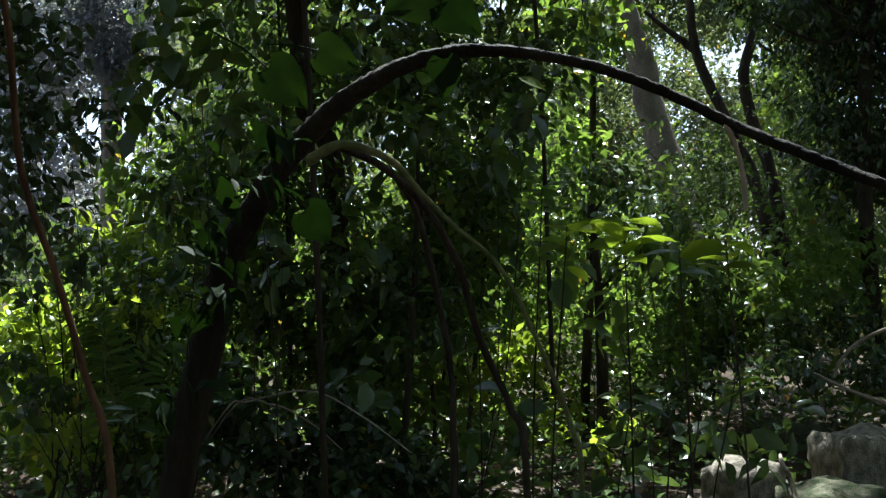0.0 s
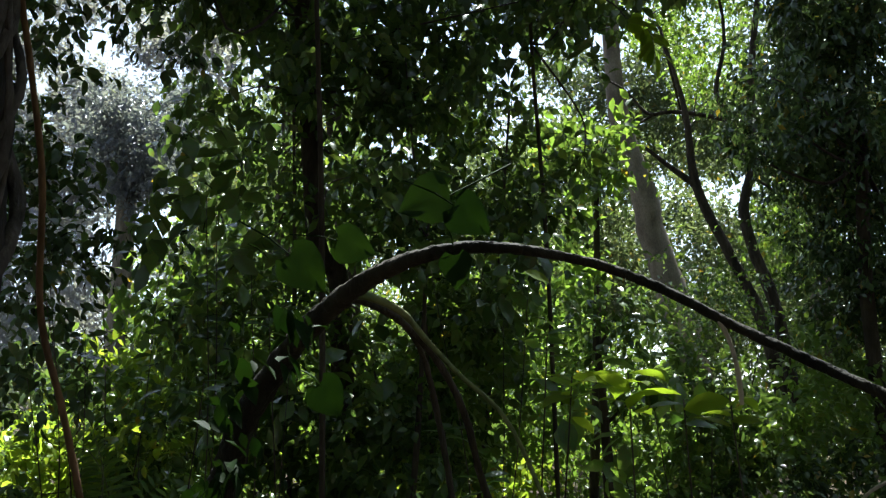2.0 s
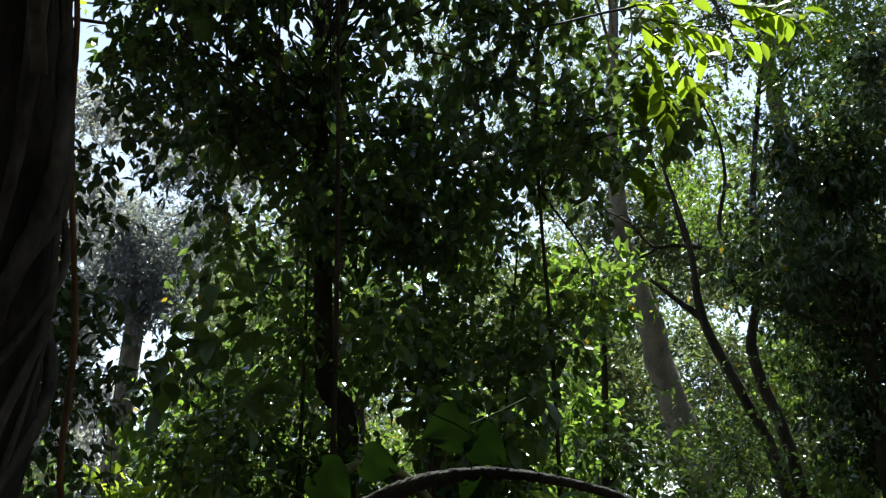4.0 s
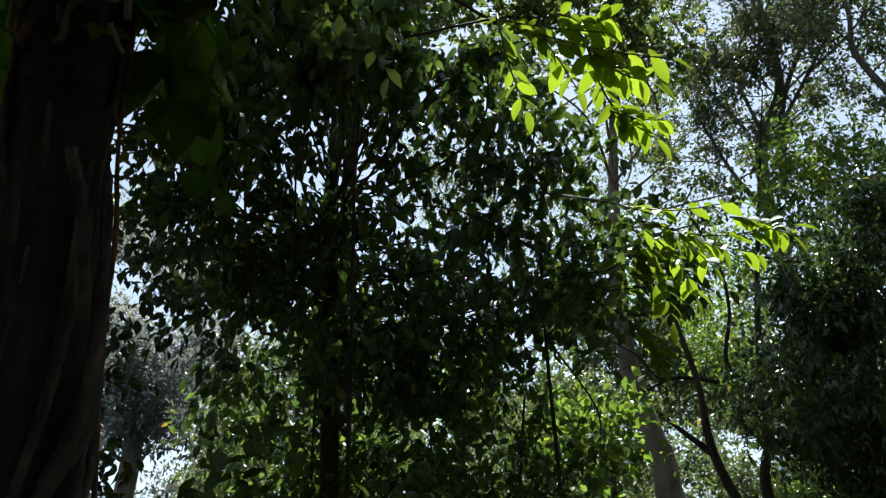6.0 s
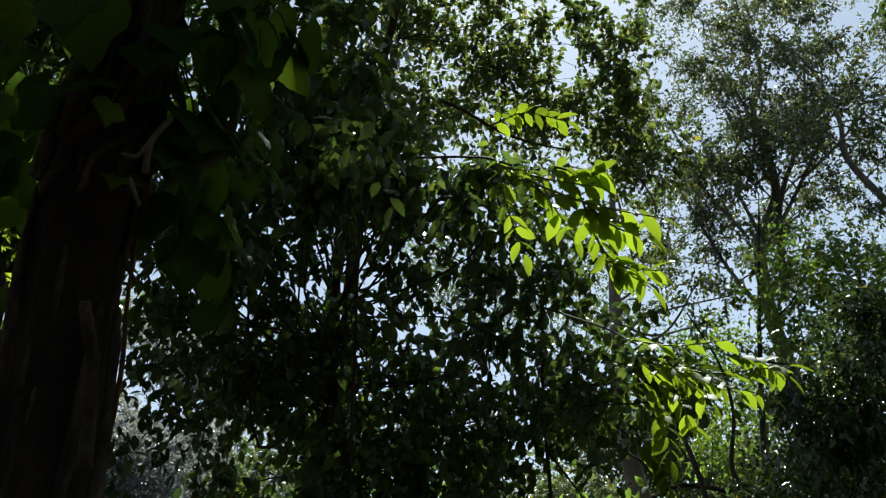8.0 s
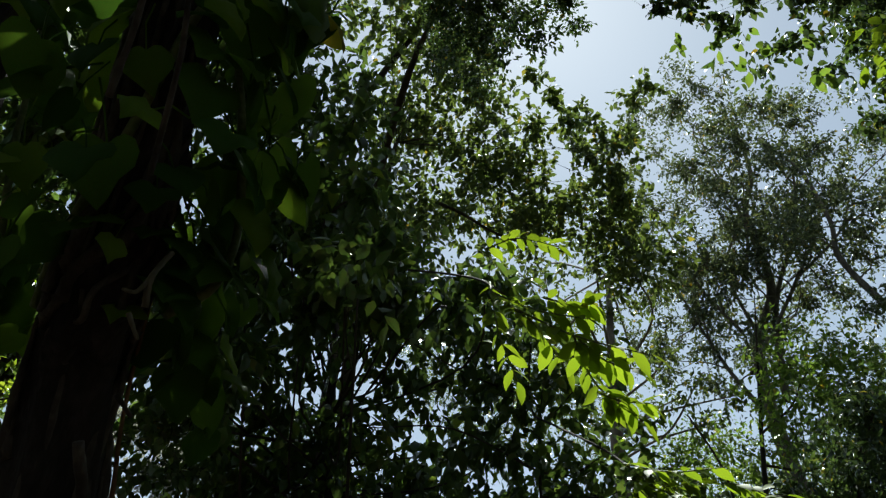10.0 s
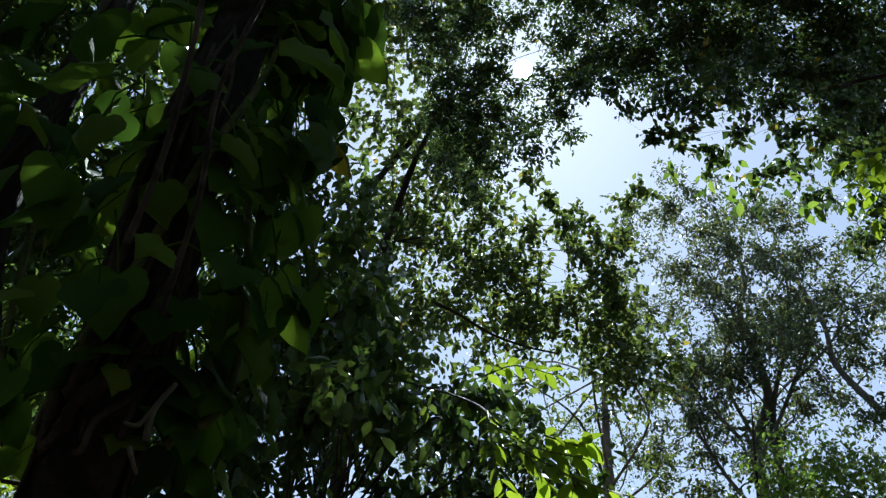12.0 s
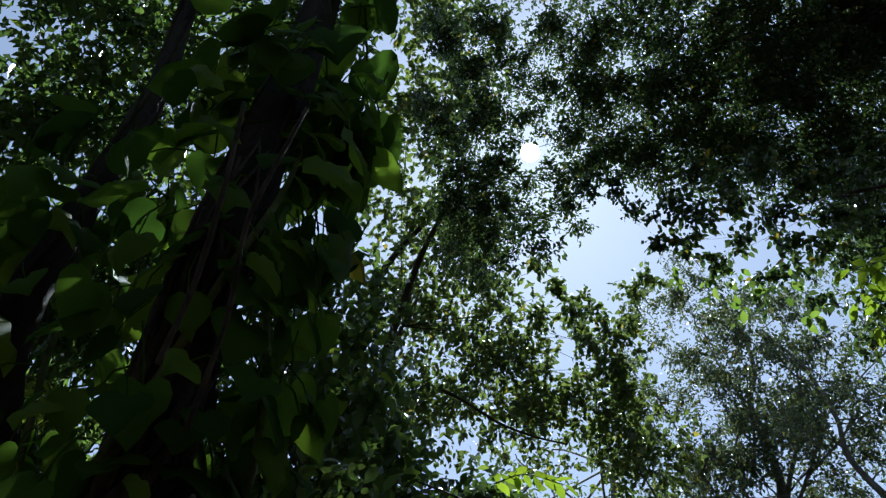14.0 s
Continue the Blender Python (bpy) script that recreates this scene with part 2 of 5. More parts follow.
def split_clumps(rng, clumps, n):
    """Each rounded mass broken into n smaller, uneven ones with gaps between."""
    out = []
    for x, y, z, r in clumps:
        for _ in range(n):
            d = rng.normal(size=3)
            d *= r * 1.05 * rng.rand() ** 0.5 / np.linalg.norm(d)
            out.append((x + d[0], y + d[1], z + 0.8 * d[2], r * (0.25 + 0.35 * rng.rand())))
    return out


def crown_mesh(seed, clumps, leaf, origin, outline=LEAF_SMALL, **more):
    rng = np.random.RandomState(seed)
    p, a, n, s = clump_leaves(rng, clumps, leaf, **more)
    return leaf_cloud("crown", p - np.array(origin), a, n, s, outline)


def tree(name, label, trunk, radii, clumps, leaf, bark, leaves, seed, category="tree", group="", limb_from=0.55, limb=0.03, outline=LEAF_SMALL, limbs=(), twigs=0, split=0, **more):
    """Trunk, limbs out to the clumps, and a crown of single leaves."""
    base = trunk[0]
    t = thing(name, base, label, category, group)
    part("trunk", tube_mesh("trunk", trunk, radii, origin=base, seed=seed), bark, t)
    line = curve_points(trunk, 8)
    rng = np.random.RandomState(seed + 50)
    for i, (x, y, z, r) in enumerate(clumps):
        if limb <= 0:
            break
        low = line[int(limb_from * (len(line) - 1)):]
        c = np.array((x, y, z))
        near = low[np.argmin(np.linalg.norm(low - (c - np.array((0, 0, 0.5 * r))), axis=1))]
        mid = (near + c) / 2 + 0.12 * np.linalg.norm(c - near) * rng.normal(size=3)
        end = c + (c - near) / (np.linalg.norm(c - near) + 1e-6) * r * 0.5
        part("limb", tube_mesh("limb", [near, mid, c, end], [limb, limb * 0.7, limb * 0.4, limb * 0.15], sides=6, steps=5, origin=base, seed=seed + i), bark, t)
    if split:
        clumps = list(clumps) + split_clumps(rng, clumps, split)
    for i in range(twigs * len(clumps)):
        x, y, z, r = clumps[i // twigs]
        c = np.array((x, y, z))
        d = rng.normal(size=3) + np.array((0, 0, 0.4))
        d *= r * 1.1 / np.linalg.norm(d)
        bend = 0.2 * r * rng.normal(size=3)
        part("limb", tube_mesh("limb", [c - 0.5 * d, c + bend, c + d], [limb * 0.45, limb * 0.3, limb * 0.1], sides=5, steps=4, origin=base, seed=seed + i), bark, t)
    for pts, r0, r1 in limbs:
        part("limb", tube_mesh("limb", pts, [r0, r1], sides=7, steps=6, origin=base, seed=seed + len(pts)), bark, t)
    part("crown", crown_mesh(seed, clumps, leaf, base, outline, **more), leaves, t)
    return t


# ---- ground, sun, far woods ----
def ground_height(x, y):
    far = min(1.0, max(0.0, (math.hypot(x, y) - 2.0) / 6.0))
    return far * (0.22 * noise.noise((x * 0.35, y * 0.35, 0.3)) + 0.06 * noise.noise((x * 1.7, y * 1.7, 2.0)))


def ground_mesh():
    rings = [0.0] + [0.35 * k for k in range(1, 50)] + [18, 20, 23, 27, 33, 45, 70, 120, 300, 900, 2500]
    verts, faces = [(0, 0, 0)], []
    m = 96
    for r in rings[1:]:
        for k in range(m):
            a = 2 * math.pi * k / m
            x, y = r * math.cos(a), r * math.sin(a)
            verts.append((x, y, ground_height(x, y) if r < 60 else 0))
    for k in range(m):
        faces.append((0, 1 + k, 1 + (k + 1) % m))
    for i in range(len(rings) - 2):
        for k in range(m):
            a, b = 1 + i * m + k, 1 + i * m + (k + 1) % m
            faces.append((a, a + m, b + m, b))
    return mesh_of("ground", verts, faces)


tagged(part("ground", ground_mesh(), SOIL), "dark forest soil under fallen leaves", "ground", kind="structure")


def sun_material():
    m, t, out = nodes_of("sun_glare")
    em = t.nodes.new("ShaderNodeEmission")
    em.inputs["Color"].default_value, em.inputs["Strength"].default_value = (1.0, 0.96, 0.88, 1), 60
    clear = t.nodes.new("ShaderNodeBsdfTransparent")
    add = t.nodes.new("ShaderNodeAddShader")
    t.links.new(em.outputs[0], add.inputs[0])
    t.links.new(clear.outputs[0], add.inputs[1])
    t.links.new(add.outputs[0], out.inputs["Surface"])
    return m


bm = bmesh.new()
bmesh.ops.create_uvsphere(bm, u_segments=32, v_segments=16, radius=28)
me = bpy.data.meshes.new("sun")
bm.to_mesh(me)
bm.free()
disc = part("sun", me, sun_material())
disc.location = SUN_DIR * 2400
tagged(disc, "white sun shining through the leaves", "sun", kind="structure")


def woods(name, seed, az0, az1, d0, d1, z0, z1, leaf, cover, material, label):
    """A stretch of far wood: many leaf clumps with thin trunks between."""
    rng = np.random.RandomState(seed)
    clumps = []
    r = 0.055 * (d0 + d1) / 2
    cols = max(2, int(radians(az1 - az0) * (d0 + d1) / 2 / (1.25 * r)))
    rows = max(2, int((z1 - z0) / (1.25 * r)))
    for k in range(cols * rows):
        a = radians(az0 + (az1 - az0) * (k % cols + rng.rand()) / cols)
        d = d0 + (d1 - d0) * rng.rand()
        z = z0 + (z1 - z0) * (k // cols + rng.rand()) / rows
        clumps.append((d * math.sin(a), d * math.cos(a), z, r * (0.5 + 0.7 * rng.rand())))
    p, a, n, s = clump_leaves(rng, clumps, leaf, cover=cover, per_twig=9, droop=0.4, tilt=1.5)
    ob = part(name, leaf_cloud(name, p, a, n, s), material)
    return tagged(ob, label, "foliage", kind="stuff")


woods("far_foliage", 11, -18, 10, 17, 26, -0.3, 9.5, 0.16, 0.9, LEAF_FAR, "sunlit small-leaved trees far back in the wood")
woods("far_foliage", 16, 8, 44, 18, 27, -0.3, 12.0, 0.16, 1.5, LEAF_FAR, "sunlit trees far back in the wood, haze put into their leaf colour")
woods("far_foliage", 18, -19, 46, 28, 38, -0.5, 13, 0.27, 1.6, LEAF_FAR, "furthest trees of the wood, distance haze put into their leaf colour")
woods("far_foliage", 19, -35, -15, 62, 78, -0.5, 38, 0.5, 1.6, LEAF_HAZE, "far treetops with blue-grey haze put into their leaf colour")
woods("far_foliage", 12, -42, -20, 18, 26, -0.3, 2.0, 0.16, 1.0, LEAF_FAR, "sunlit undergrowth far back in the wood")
# Unseen leaf wall, added behind the camera to hold back sky light.
woods("far_foliage", 13, 44, 322, 9, 15, 0, 12, 0.5, 1.2, LEAF_DARK, "unseen leaf wall added round the clearing to block sky light")
woods("undergrowth", 17, -42, -20, 6.0, 11, -0.1, 1.5, 0.08, 0.6, LEAF_LIGHT, "light green undergrowth at the edge of the wood")
# Lighter leaf chosen here so sun flecks sit in the colour.
woods("undergrowth", 14, -20, 12, 6.0, 12, -0.1, 2.6, 0.075, 0.5, LEAF_LIGHT, "green undergrowth between the stems")
woods("undergrowth", 15, 10, 42, 8.0, 14, -0.1, 2.6, 0.075, 0.55, LEAF_MID, "green undergrowth with small glossy leaves")

# ---- trees, far to near ----
tree("pale_tree", "tall straight tree with smooth pale grey trunk", [(3.75, 11.40, 0.14), (3.55, 11.46, 2.31), (3.13, 11.58, 3.95), (3.00, 11.52, 4.58), (2.63, 11.61, 6.21), (2.55, 11.45, 8.67), (2.69, 11.26, 11.91)],
    [0.3, 0.25, 0.21, 0.2, 0.15, 0.11, 0.05], [(1.84, 8.09, 10.05, 0.79), (0.77, 8.67, 9.60, 0.62), (2.45, 8.45, 9.49, 0.53), (2.94, 19.19, 15.42, 1.58), (1.30, 20.28, 14.03, 1.58), (4.03, 20.06, 13.78, 1.41), (-0.83, 19.67, 15.02, 1.58), (3.24, 10.29, 8.47, 0.33), (3.75, 10.34, 8.10, 0.33), (4.14, 9.99, 8.43, 0.29), (3.12, 9.91, 9.09, 0.29), (3.64, 9.99, 8.73, 0.26)], 0.11, BARK_TALL, LEAF_CROWN, 21, limb=0.03, limb_from=0.65, cover=0.6)

slim_tree = tree("slim_tree", "slim dark leaning tree with kinked trunk", [(3.90, 8.66, 0.44), (3.62, 8.78, 2.29), (3.32, 8.90, 3.16), (2.99, 9.02, 4.06), (2.87, 8.96, 5.01), (2.63, 9.04, 6.13)],
    [0.08, 0.068, 0.06, 0.055, 0.035, 0.01], [(3.63, 12.83, 8.17, 0.66), (4.45, 12.97, 7.35, 0.66), (4.43, 12.34, 8.62, 0.77)], 0.1, BARK_DARK, LEAF_LIGHT, 22, group="slim trees", limb=0.02, cover=0.7,
    limbs=[([(2.99, 9.02, 4.06), (2.74, 9.10, 4.29), (2.43, 9.19, 4.59)], 0.05, 0.02)])
part("crown", crown_mesh(221, [(3.47, 10.35, 7.44, 0.41), (4.02, 10.28, 7.23, 0.41), (3.62, 10.66, 6.77, 0.37), (4.20, 10.56, 6.55, 0.41), (4.51, 10.69, 5.98, 0.41), (3.83, 10.91, 6.06, 0.37), (3.36, 10.58, 7.10, 0.32), (4.28, 10.04, 7.46, 0.41), (3.15, 10.35, 7.62, 0.37)], 0.085, (3.90, 8.66, 0.44), cover=0.5), LEAF_LIGHT, slim_tree)
tree("slim_tree", "slim dark tree with a bent trunk", [(4.03, 8.93, 0.93), (3.88, 9.00, 2.45), (3.65, 9.09, 3.34), (3.59, 9.12, 3.82), (3.71, 9.07, 4.42), (3.73, 8.97, 5.58), (3.93, 8.88, 7.15), (4.21, 8.56, 9.28)],
    [0.08, 0.07, 0.066, 0.064, 0.058, 0.045, 0.028, 0.008], [(4.63, 9.60, 3.84, 0.73), (4.79, 10.67, 3.76, 0.70), (4.27, 8.05, 7.47, 0.81), (4.77, 8.09, 7.00, 0.89)], 0.1, BARK_DARK, LEAF_LIGHT, 23, group="slim trees", limb=0.02, cover=0.8,
    limbs=[([(3.59, 9.02, 4.39), (3.49, 9.06, 4.86), (3.19, 9.17, 5.02), (2.79, 9.30, 5.11), (2.52, 9.38, 5.12), (2.25, 9.44, 5.46), (1.90, 9.52, 5.70)], 0.04, 0.012),
           ([(3.57, 9.03, 4.89), (3.33, 9.12, 5.28), (3.45, 9.08, 6.01), (3.38, 9.10, 6.76), (3.09, 9.21, 7.59)], 0.035, 0.012),
           ([(2.59, 9.36, 5.09), (2.16, 9.46, 4.83), (1.87, 9.53, 4.49)], 0.02, 0.008)])

THIN_LIMBS = [([(6.41, 8.98, 9.46), (6.10, 9.18, 10.65), (6.16, 9.14, 11.53), (6.00, 9.24, 12.96), (5.58, 9.49, 14.06)], 0.06, 0.02),
           ([(4.86, 10.87, 9.42), (5.83, 10.41, 11.02), (6.57, 9.97, 12.63), (6.28, 10.15, 13.73), (6.07, 10.27, 15.09)], 0.04, 0.012),
           ([(4.88, 10.86, 10.31), (4.37, 11.07, 11.56), (4.07, 11.18, 12.94), (3.70, 11.30, 14.36)], 0.035, 0.01),
           ([(5.17, 10.73, 11.49), (5.40, 10.62, 12.84), (5.12, 10.76, 14.63), (5.04, 10.79, 16.22)], 0.04, 0.012)]
MORE_LIMBS = [([(5.96, 10.33, 11.23), (6.74, 9.86, 11.96), (7.16, 9.58, 12.89), (7.80, 9.10, 13.38)], 0.03, 0.01),
           ([(5.20, 11.00, 10.44), (5.00, 11.09, 11.99), (5.47, 10.87, 13.43), (5.43, 10.82, 15.18)], 0.035, 0.012),
           ([(5.36, 10.92, 8.95), (5.62, 10.80, 10.94), (6.25, 10.45, 12.58), (6.55, 10.20, 14.16)], 0.07, 0.02),
           ([(5.01, 11.09, 8.81), (4.56, 11.28, 9.99), (4.01, 11.48, 12.01)], 0.05, 0.015)]
BRANCHING_TRUNK = [(5.45, 11.15, 1.93), (5.33, 11.02, 6.16), (5.12, 11.04, 8.67), (5.19, 11.01, 10.19), (5.59, 10.73, 11.30), (5.54, 10.76, 13.24), (5.78, 10.52, 14.18), (5.72, 10.46, 16.08)]


def side_branches(lines, seed, gap=0.55, reach=1.1, radius=0.02):
    """Crooked side branches off the limbs, each with a few twigs; gives their lines and the places of the leaf tufts at their ends."""
    rng = np.random.RandomState(seed)
    branches, tufts = [], []
    for pts in lines:
        line = curve_points(pts, 10)
        far = np.concatenate([[0], np.cumsum(np.linalg.norm(np.diff(line, axis=0), axis=1))])
        at = gap * rng.rand()
        while at < far[-1]:
            c = np.array([np.interp(at, far, line[:, k]) for k in range(3)])
            way = rng.normal(size=3) + np.array((0, -0.2, 0.45))
            way /= np.linalg.norm(way)
            size = reach * (0.55 + 0.8 * rng.rand())
            bend = [c]
            for k in range(4):
                way = way + 0.35 * rng.normal(size=3)
                way /= np.linalg.norm(way)
                bend.append(bend[-1] + way * size / 4)
            twigs = []
            for k in (2, 3, 4):
                off = way + 0.9 * rng.normal(size=3)
                off *= 0.45 * size / np.linalg.norm(off)
                tip = bend[k] + off
                twigs.append([bend[k], bend[k] + 0.5 * off + 0.08 * rng.normal(size=3), tip])
                tufts.append((*tip, 0.16 + 0.16 * rng.rand()))
            tufts.append((*bend[-1], 0.18 + 0.14 * rng.rand()))
            branches.append((bend, twigs, radius * (0.6 + 0.6 * rng.rand())))
            at += gap * (0.6 + 0.8 * rng.rand())
    return branches, tufts


SIDE, TUFTS = side_branches([BRANCHING_TRUNK[3:]] + [l[0] for l in THIN_LIMBS + MORE_LIMBS], 240)
branching = tree("branching_tree", "tall thin-limbed tree with small scattered leaves", BRANCHING_TRUNK,
    [0.17, 0.15, 0.12, 0.1, 0.085, 0.07, 0.05, 0.02],
    [(3.23, 9.90, 14.74, 0.40), (3.72, 9.43, 14.98, 0.43), (4.27, 9.18, 15.00, 0.43), (4.86, 9.05, 14.89, 0.43), (5.54, 8.98, 14.67, 0.40), (3.03, 10.48, 14.29, 0.38), (3.81, 10.11, 14.40, 0.43), (4.52, 9.86, 14.36, 0.38), (6.17, 8.71, 14.57, 0.38), (6.83, 8.60, 14.31, 0.43), (7.46, 8.73, 13.84, 0.43), (5.21, 9.70, 14.23, 0.29), (3.62, 10.93, 13.70, 0.40), (3.29, 11.56, 13.15, 0.43), (4.17, 10.81, 13.63, 0.34), (3.96, 11.49, 13.00, 0.36), (4.61, 11.87, 10.74, 0.50), (5.45, 11.66, 10.54, 0.45), (6.25, 11.28, 10.53, 0.45), (7.00, 10.94, 10.41, 0.54), (4.12, 11.50, 11.47, 0.36), (7.21, 10.05, 11.35, 0.36), (7.25, 9.33, 12.06, 0.36)],
    0.085, BARK_GREY, LEAF_FAINT_HAZE, 24, limb=0, split=4, swell=1.3, cover=0.14, tilt=1.0,
    limbs=THIN_LIMBS + MORE_LIMBS)
for bend, twigs, r in SIDE:
    limb = part("limb", tube_mesh("limb", bend, [r, r * 0.35], sides=5, steps=3, origin=BRANCHING_TRUNK[0]), BARK_GREY, branching)
    for twig in twigs:
        part("twig", tube_mesh("twig", twig, [r * 0.45, r * 0.15], sides=4, steps=2, origin=BRANCHING_TRUNK[0]), BARK_GREY, limb)
part("crown", crown_mesh(242, split_clumps(np.random.RandomState(5), [(3.27, 10.03, 14.77, 0.43), (3.70, 9.54, 15.04, 0.38), (4.29, 9.20, 15.11, 0.40), (3.32, 10.84, 14.04, 0.48), (4.09, 10.34, 14.25, 0.48), (3.27, 10.95, 12.50, 0.45), (4.25, 11.18, 13.41, 0.43), (4.53, 10.98, 11.99, 0.38), (3.60, 11.48, 11.78, 0.45), (4.28, 11.74, 11.18, 0.41), (3.40, 12.13, 11.01, 0.41), (7.14, 9.88, 13.22, 0.40), (7.52, 8.99, 13.74, 0.46), (7.07, 9.73, 11.86, 0.36), (5.02, 9.43, 14.68, 0.43), (5.72, 9.08, 14.64, 0.43), (6.42, 9.08, 14.31, 0.43), (5.41, 10.48, 13.60, 0.35), (6.23, 10.88, 11.16, 0.32), (7.21, 11.10, 10.11, 0.45), (4.41, 11.50, 9.63, 0.42), (2.45, 10.62, 11.58, 0.30), (2.57, 11.14, 10.91, 0.30)], 7), 0.085, BRANCHING_TRUNK[0], cover=0.56, tilt=1.0), LEAF_FAINT_HAZE, branching)
part("crown", crown_mesh(241, TUFTS, 0.09, BRANCHING_TRUNK[0], cover=0.46, swell=1.3, tilt=1.0), LEAF_FAINT_HAZE, branching)

tree("hanging_tree", "dark dense tree hung with small leaves", [(3.69, 6.53, 0.39), (3.61, 6.57, 2.31), (3.64, 6.46, 4.25), (3.52, 6.25, 4.98)], [0.065, 0.06, 0.05, 0.03],
    [(3.55, 6.89, 3.38, 0.59), (3.84, 6.89, 2.71, 0.65), (3.71, 7.04, 2.22, 0.35), (3.09, 6.71, 4.33, 0.53), (2.94, 6.94, 3.90, 0.29), (3.45, 6.39, 4.66, 0.59), (3.72, 6.64, 3.66, 0.65), (3.73, 6.86, 2.77, 0.53), (3.58, 6.20, 4.71, 0.65), (3.40, 6.58, 3.97, 0.53), (3.82, 6.13, 5.66, 0.56), (2.82, 5.89, 4.78, 0.25), (3.31, 5.98, 5.31, 0.27), (3.68, 5.85, 5.61, 0.28), (3.22, 5.84, 4.46, 0.30), (2.70, 5.90, 4.05, 0.24), (3.22, 5.73, 3.82, 0.28), (2.79, 5.80, 3.55, 0.28), (2.43, 5.98, 3.45, 0.18)],
    0.085, BARK_DARK, LEAF_SHADE, 25, limb=0.02, split=3, cover=0.85, droop=0.9)

CROWN_EDGE = [(1.51, 7.28, 12.08, 0.18), (1.94, 7.41, 11.90, 0.21), (2.37, 7.19, 11.98, 0.21), (2.05, 7.75, 11.59, 0.25), (1.59, 7.67, 11.75, 0.21), (2.71, 6.91, 12.10, 0.18), (2.49, 7.57, 11.64, 0.23)]
crown_tree = tree("crown_tree", "tall leafy tree against the bright sky", [(-0.94, 8.95, 0.67), (-1.35, 8.81, 4.31), (-1.62, 8.30, 7.00), (-1.50, 7.60, 9.20), (-1.20, 6.90, 10.60)], [0.13, 0.12, 0.1, 0.08, 0.03],
    [(-1.36, 5.69, 12.05, 0.70), (-0.42, 6.20, 11.80, 0.70), (0.12, 6.67, 11.47, 0.44), (-1.09, 6.87, 11.26, 0.88), (-0.03, 7.35, 10.93, 0.88), (0.76, 7.51, 10.75, 0.44), (1.21, 7.91, 10.31, 0.70), (2.04, 7.57, 10.49, 0.53), (0.18, 8.11, 10.21, 0.88), (-1.13, 7.38, 9.45, 0.97), (-1.36, 4.77, 12.54, 0.62), (-0.70, 4.25, 12.84, 0.70), (-0.70, 3.29, 13.17, 0.79), (-1.34, 4.23, 12.74, 0.53), (2.41, 8.23, 9.71, 0.79), (1.11, 6.60, 11.31, 0.20), (1.39, 6.84, 11.08, 0.17), (0.84, 6.35, 11.53, 0.14), (1.66, 7.16, 10.76, 0.20), (2.04, 7.35, 10.50, 0.22), (0.83, 6.94, 11.08, 0.27), (2.07, 7.04, 10.78, 0.15)],
    0.12, BARK_DARK, LEAF_CROWN, 26, limb=0.006, limb_from=0.3, twigs=1, split=5, cover=0.5, outline=LEAF_LONG,
    limbs=[([(-1.78, 6.68, 11.26), (-1.38, 6.28, 11.63), (-1.01, 5.92, 11.91), (-0.67, 5.62, 12.12)], 0.06, 0.025), ([(-0.48, 6.47, 8.93), (-0.18, 6.57, 8.85), (0.27, 6.73, 8.67), (0.71, 6.80, 8.55), (1.14, 6.82, 8.47)], 0.024, 0.012)])

part("crown", crown_mesh(261, CROWN_EDGE + split_clumps(np.random.RandomState(6), CROWN_EDGE, 5), 0.12, (-0.94, 8.95, 0.67), LEAF_LONG, cover=0.5), LEAF_CROWN, crown_tree)
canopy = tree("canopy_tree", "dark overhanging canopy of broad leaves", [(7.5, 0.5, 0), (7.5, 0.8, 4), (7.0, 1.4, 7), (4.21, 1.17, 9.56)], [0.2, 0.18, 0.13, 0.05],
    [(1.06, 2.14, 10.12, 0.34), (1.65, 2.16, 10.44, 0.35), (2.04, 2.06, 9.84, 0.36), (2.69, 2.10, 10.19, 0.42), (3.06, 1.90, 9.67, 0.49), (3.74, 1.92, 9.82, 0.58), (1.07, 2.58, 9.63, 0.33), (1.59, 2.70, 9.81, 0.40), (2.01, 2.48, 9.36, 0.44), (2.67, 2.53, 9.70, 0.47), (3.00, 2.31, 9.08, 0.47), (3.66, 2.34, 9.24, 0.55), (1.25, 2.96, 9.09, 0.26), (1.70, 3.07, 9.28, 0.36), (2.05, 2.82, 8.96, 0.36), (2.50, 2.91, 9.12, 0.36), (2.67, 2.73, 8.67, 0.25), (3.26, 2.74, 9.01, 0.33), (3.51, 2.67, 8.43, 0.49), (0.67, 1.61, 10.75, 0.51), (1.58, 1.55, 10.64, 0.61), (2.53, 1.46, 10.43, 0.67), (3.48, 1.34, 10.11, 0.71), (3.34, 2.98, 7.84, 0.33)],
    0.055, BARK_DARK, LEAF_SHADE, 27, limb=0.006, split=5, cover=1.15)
part("crown", crown_mesh(271, [(1.40, 3.22, 9.03, 0.17), (1.79, 3.24, 8.93, 0.22), (2.16, 3.17, 8.86, 0.22), (2.48, 3.16, 8.76, 0.20), (2.77, 3.10, 8.68, 0.21), (3.02, 2.90, 8.68, 0.20), (3.33, 3.01, 8.47, 0.24), (3.60, 3.42, 8.06, 0.28), (1.11, 3.23, 9.08, 0.15)], 0.05, (7.5, 0.5, 0), cover=1.0), LEAF_SHADE, canopy)
SUNWARD_BASE = (-2.06, 9.27, 0.38)
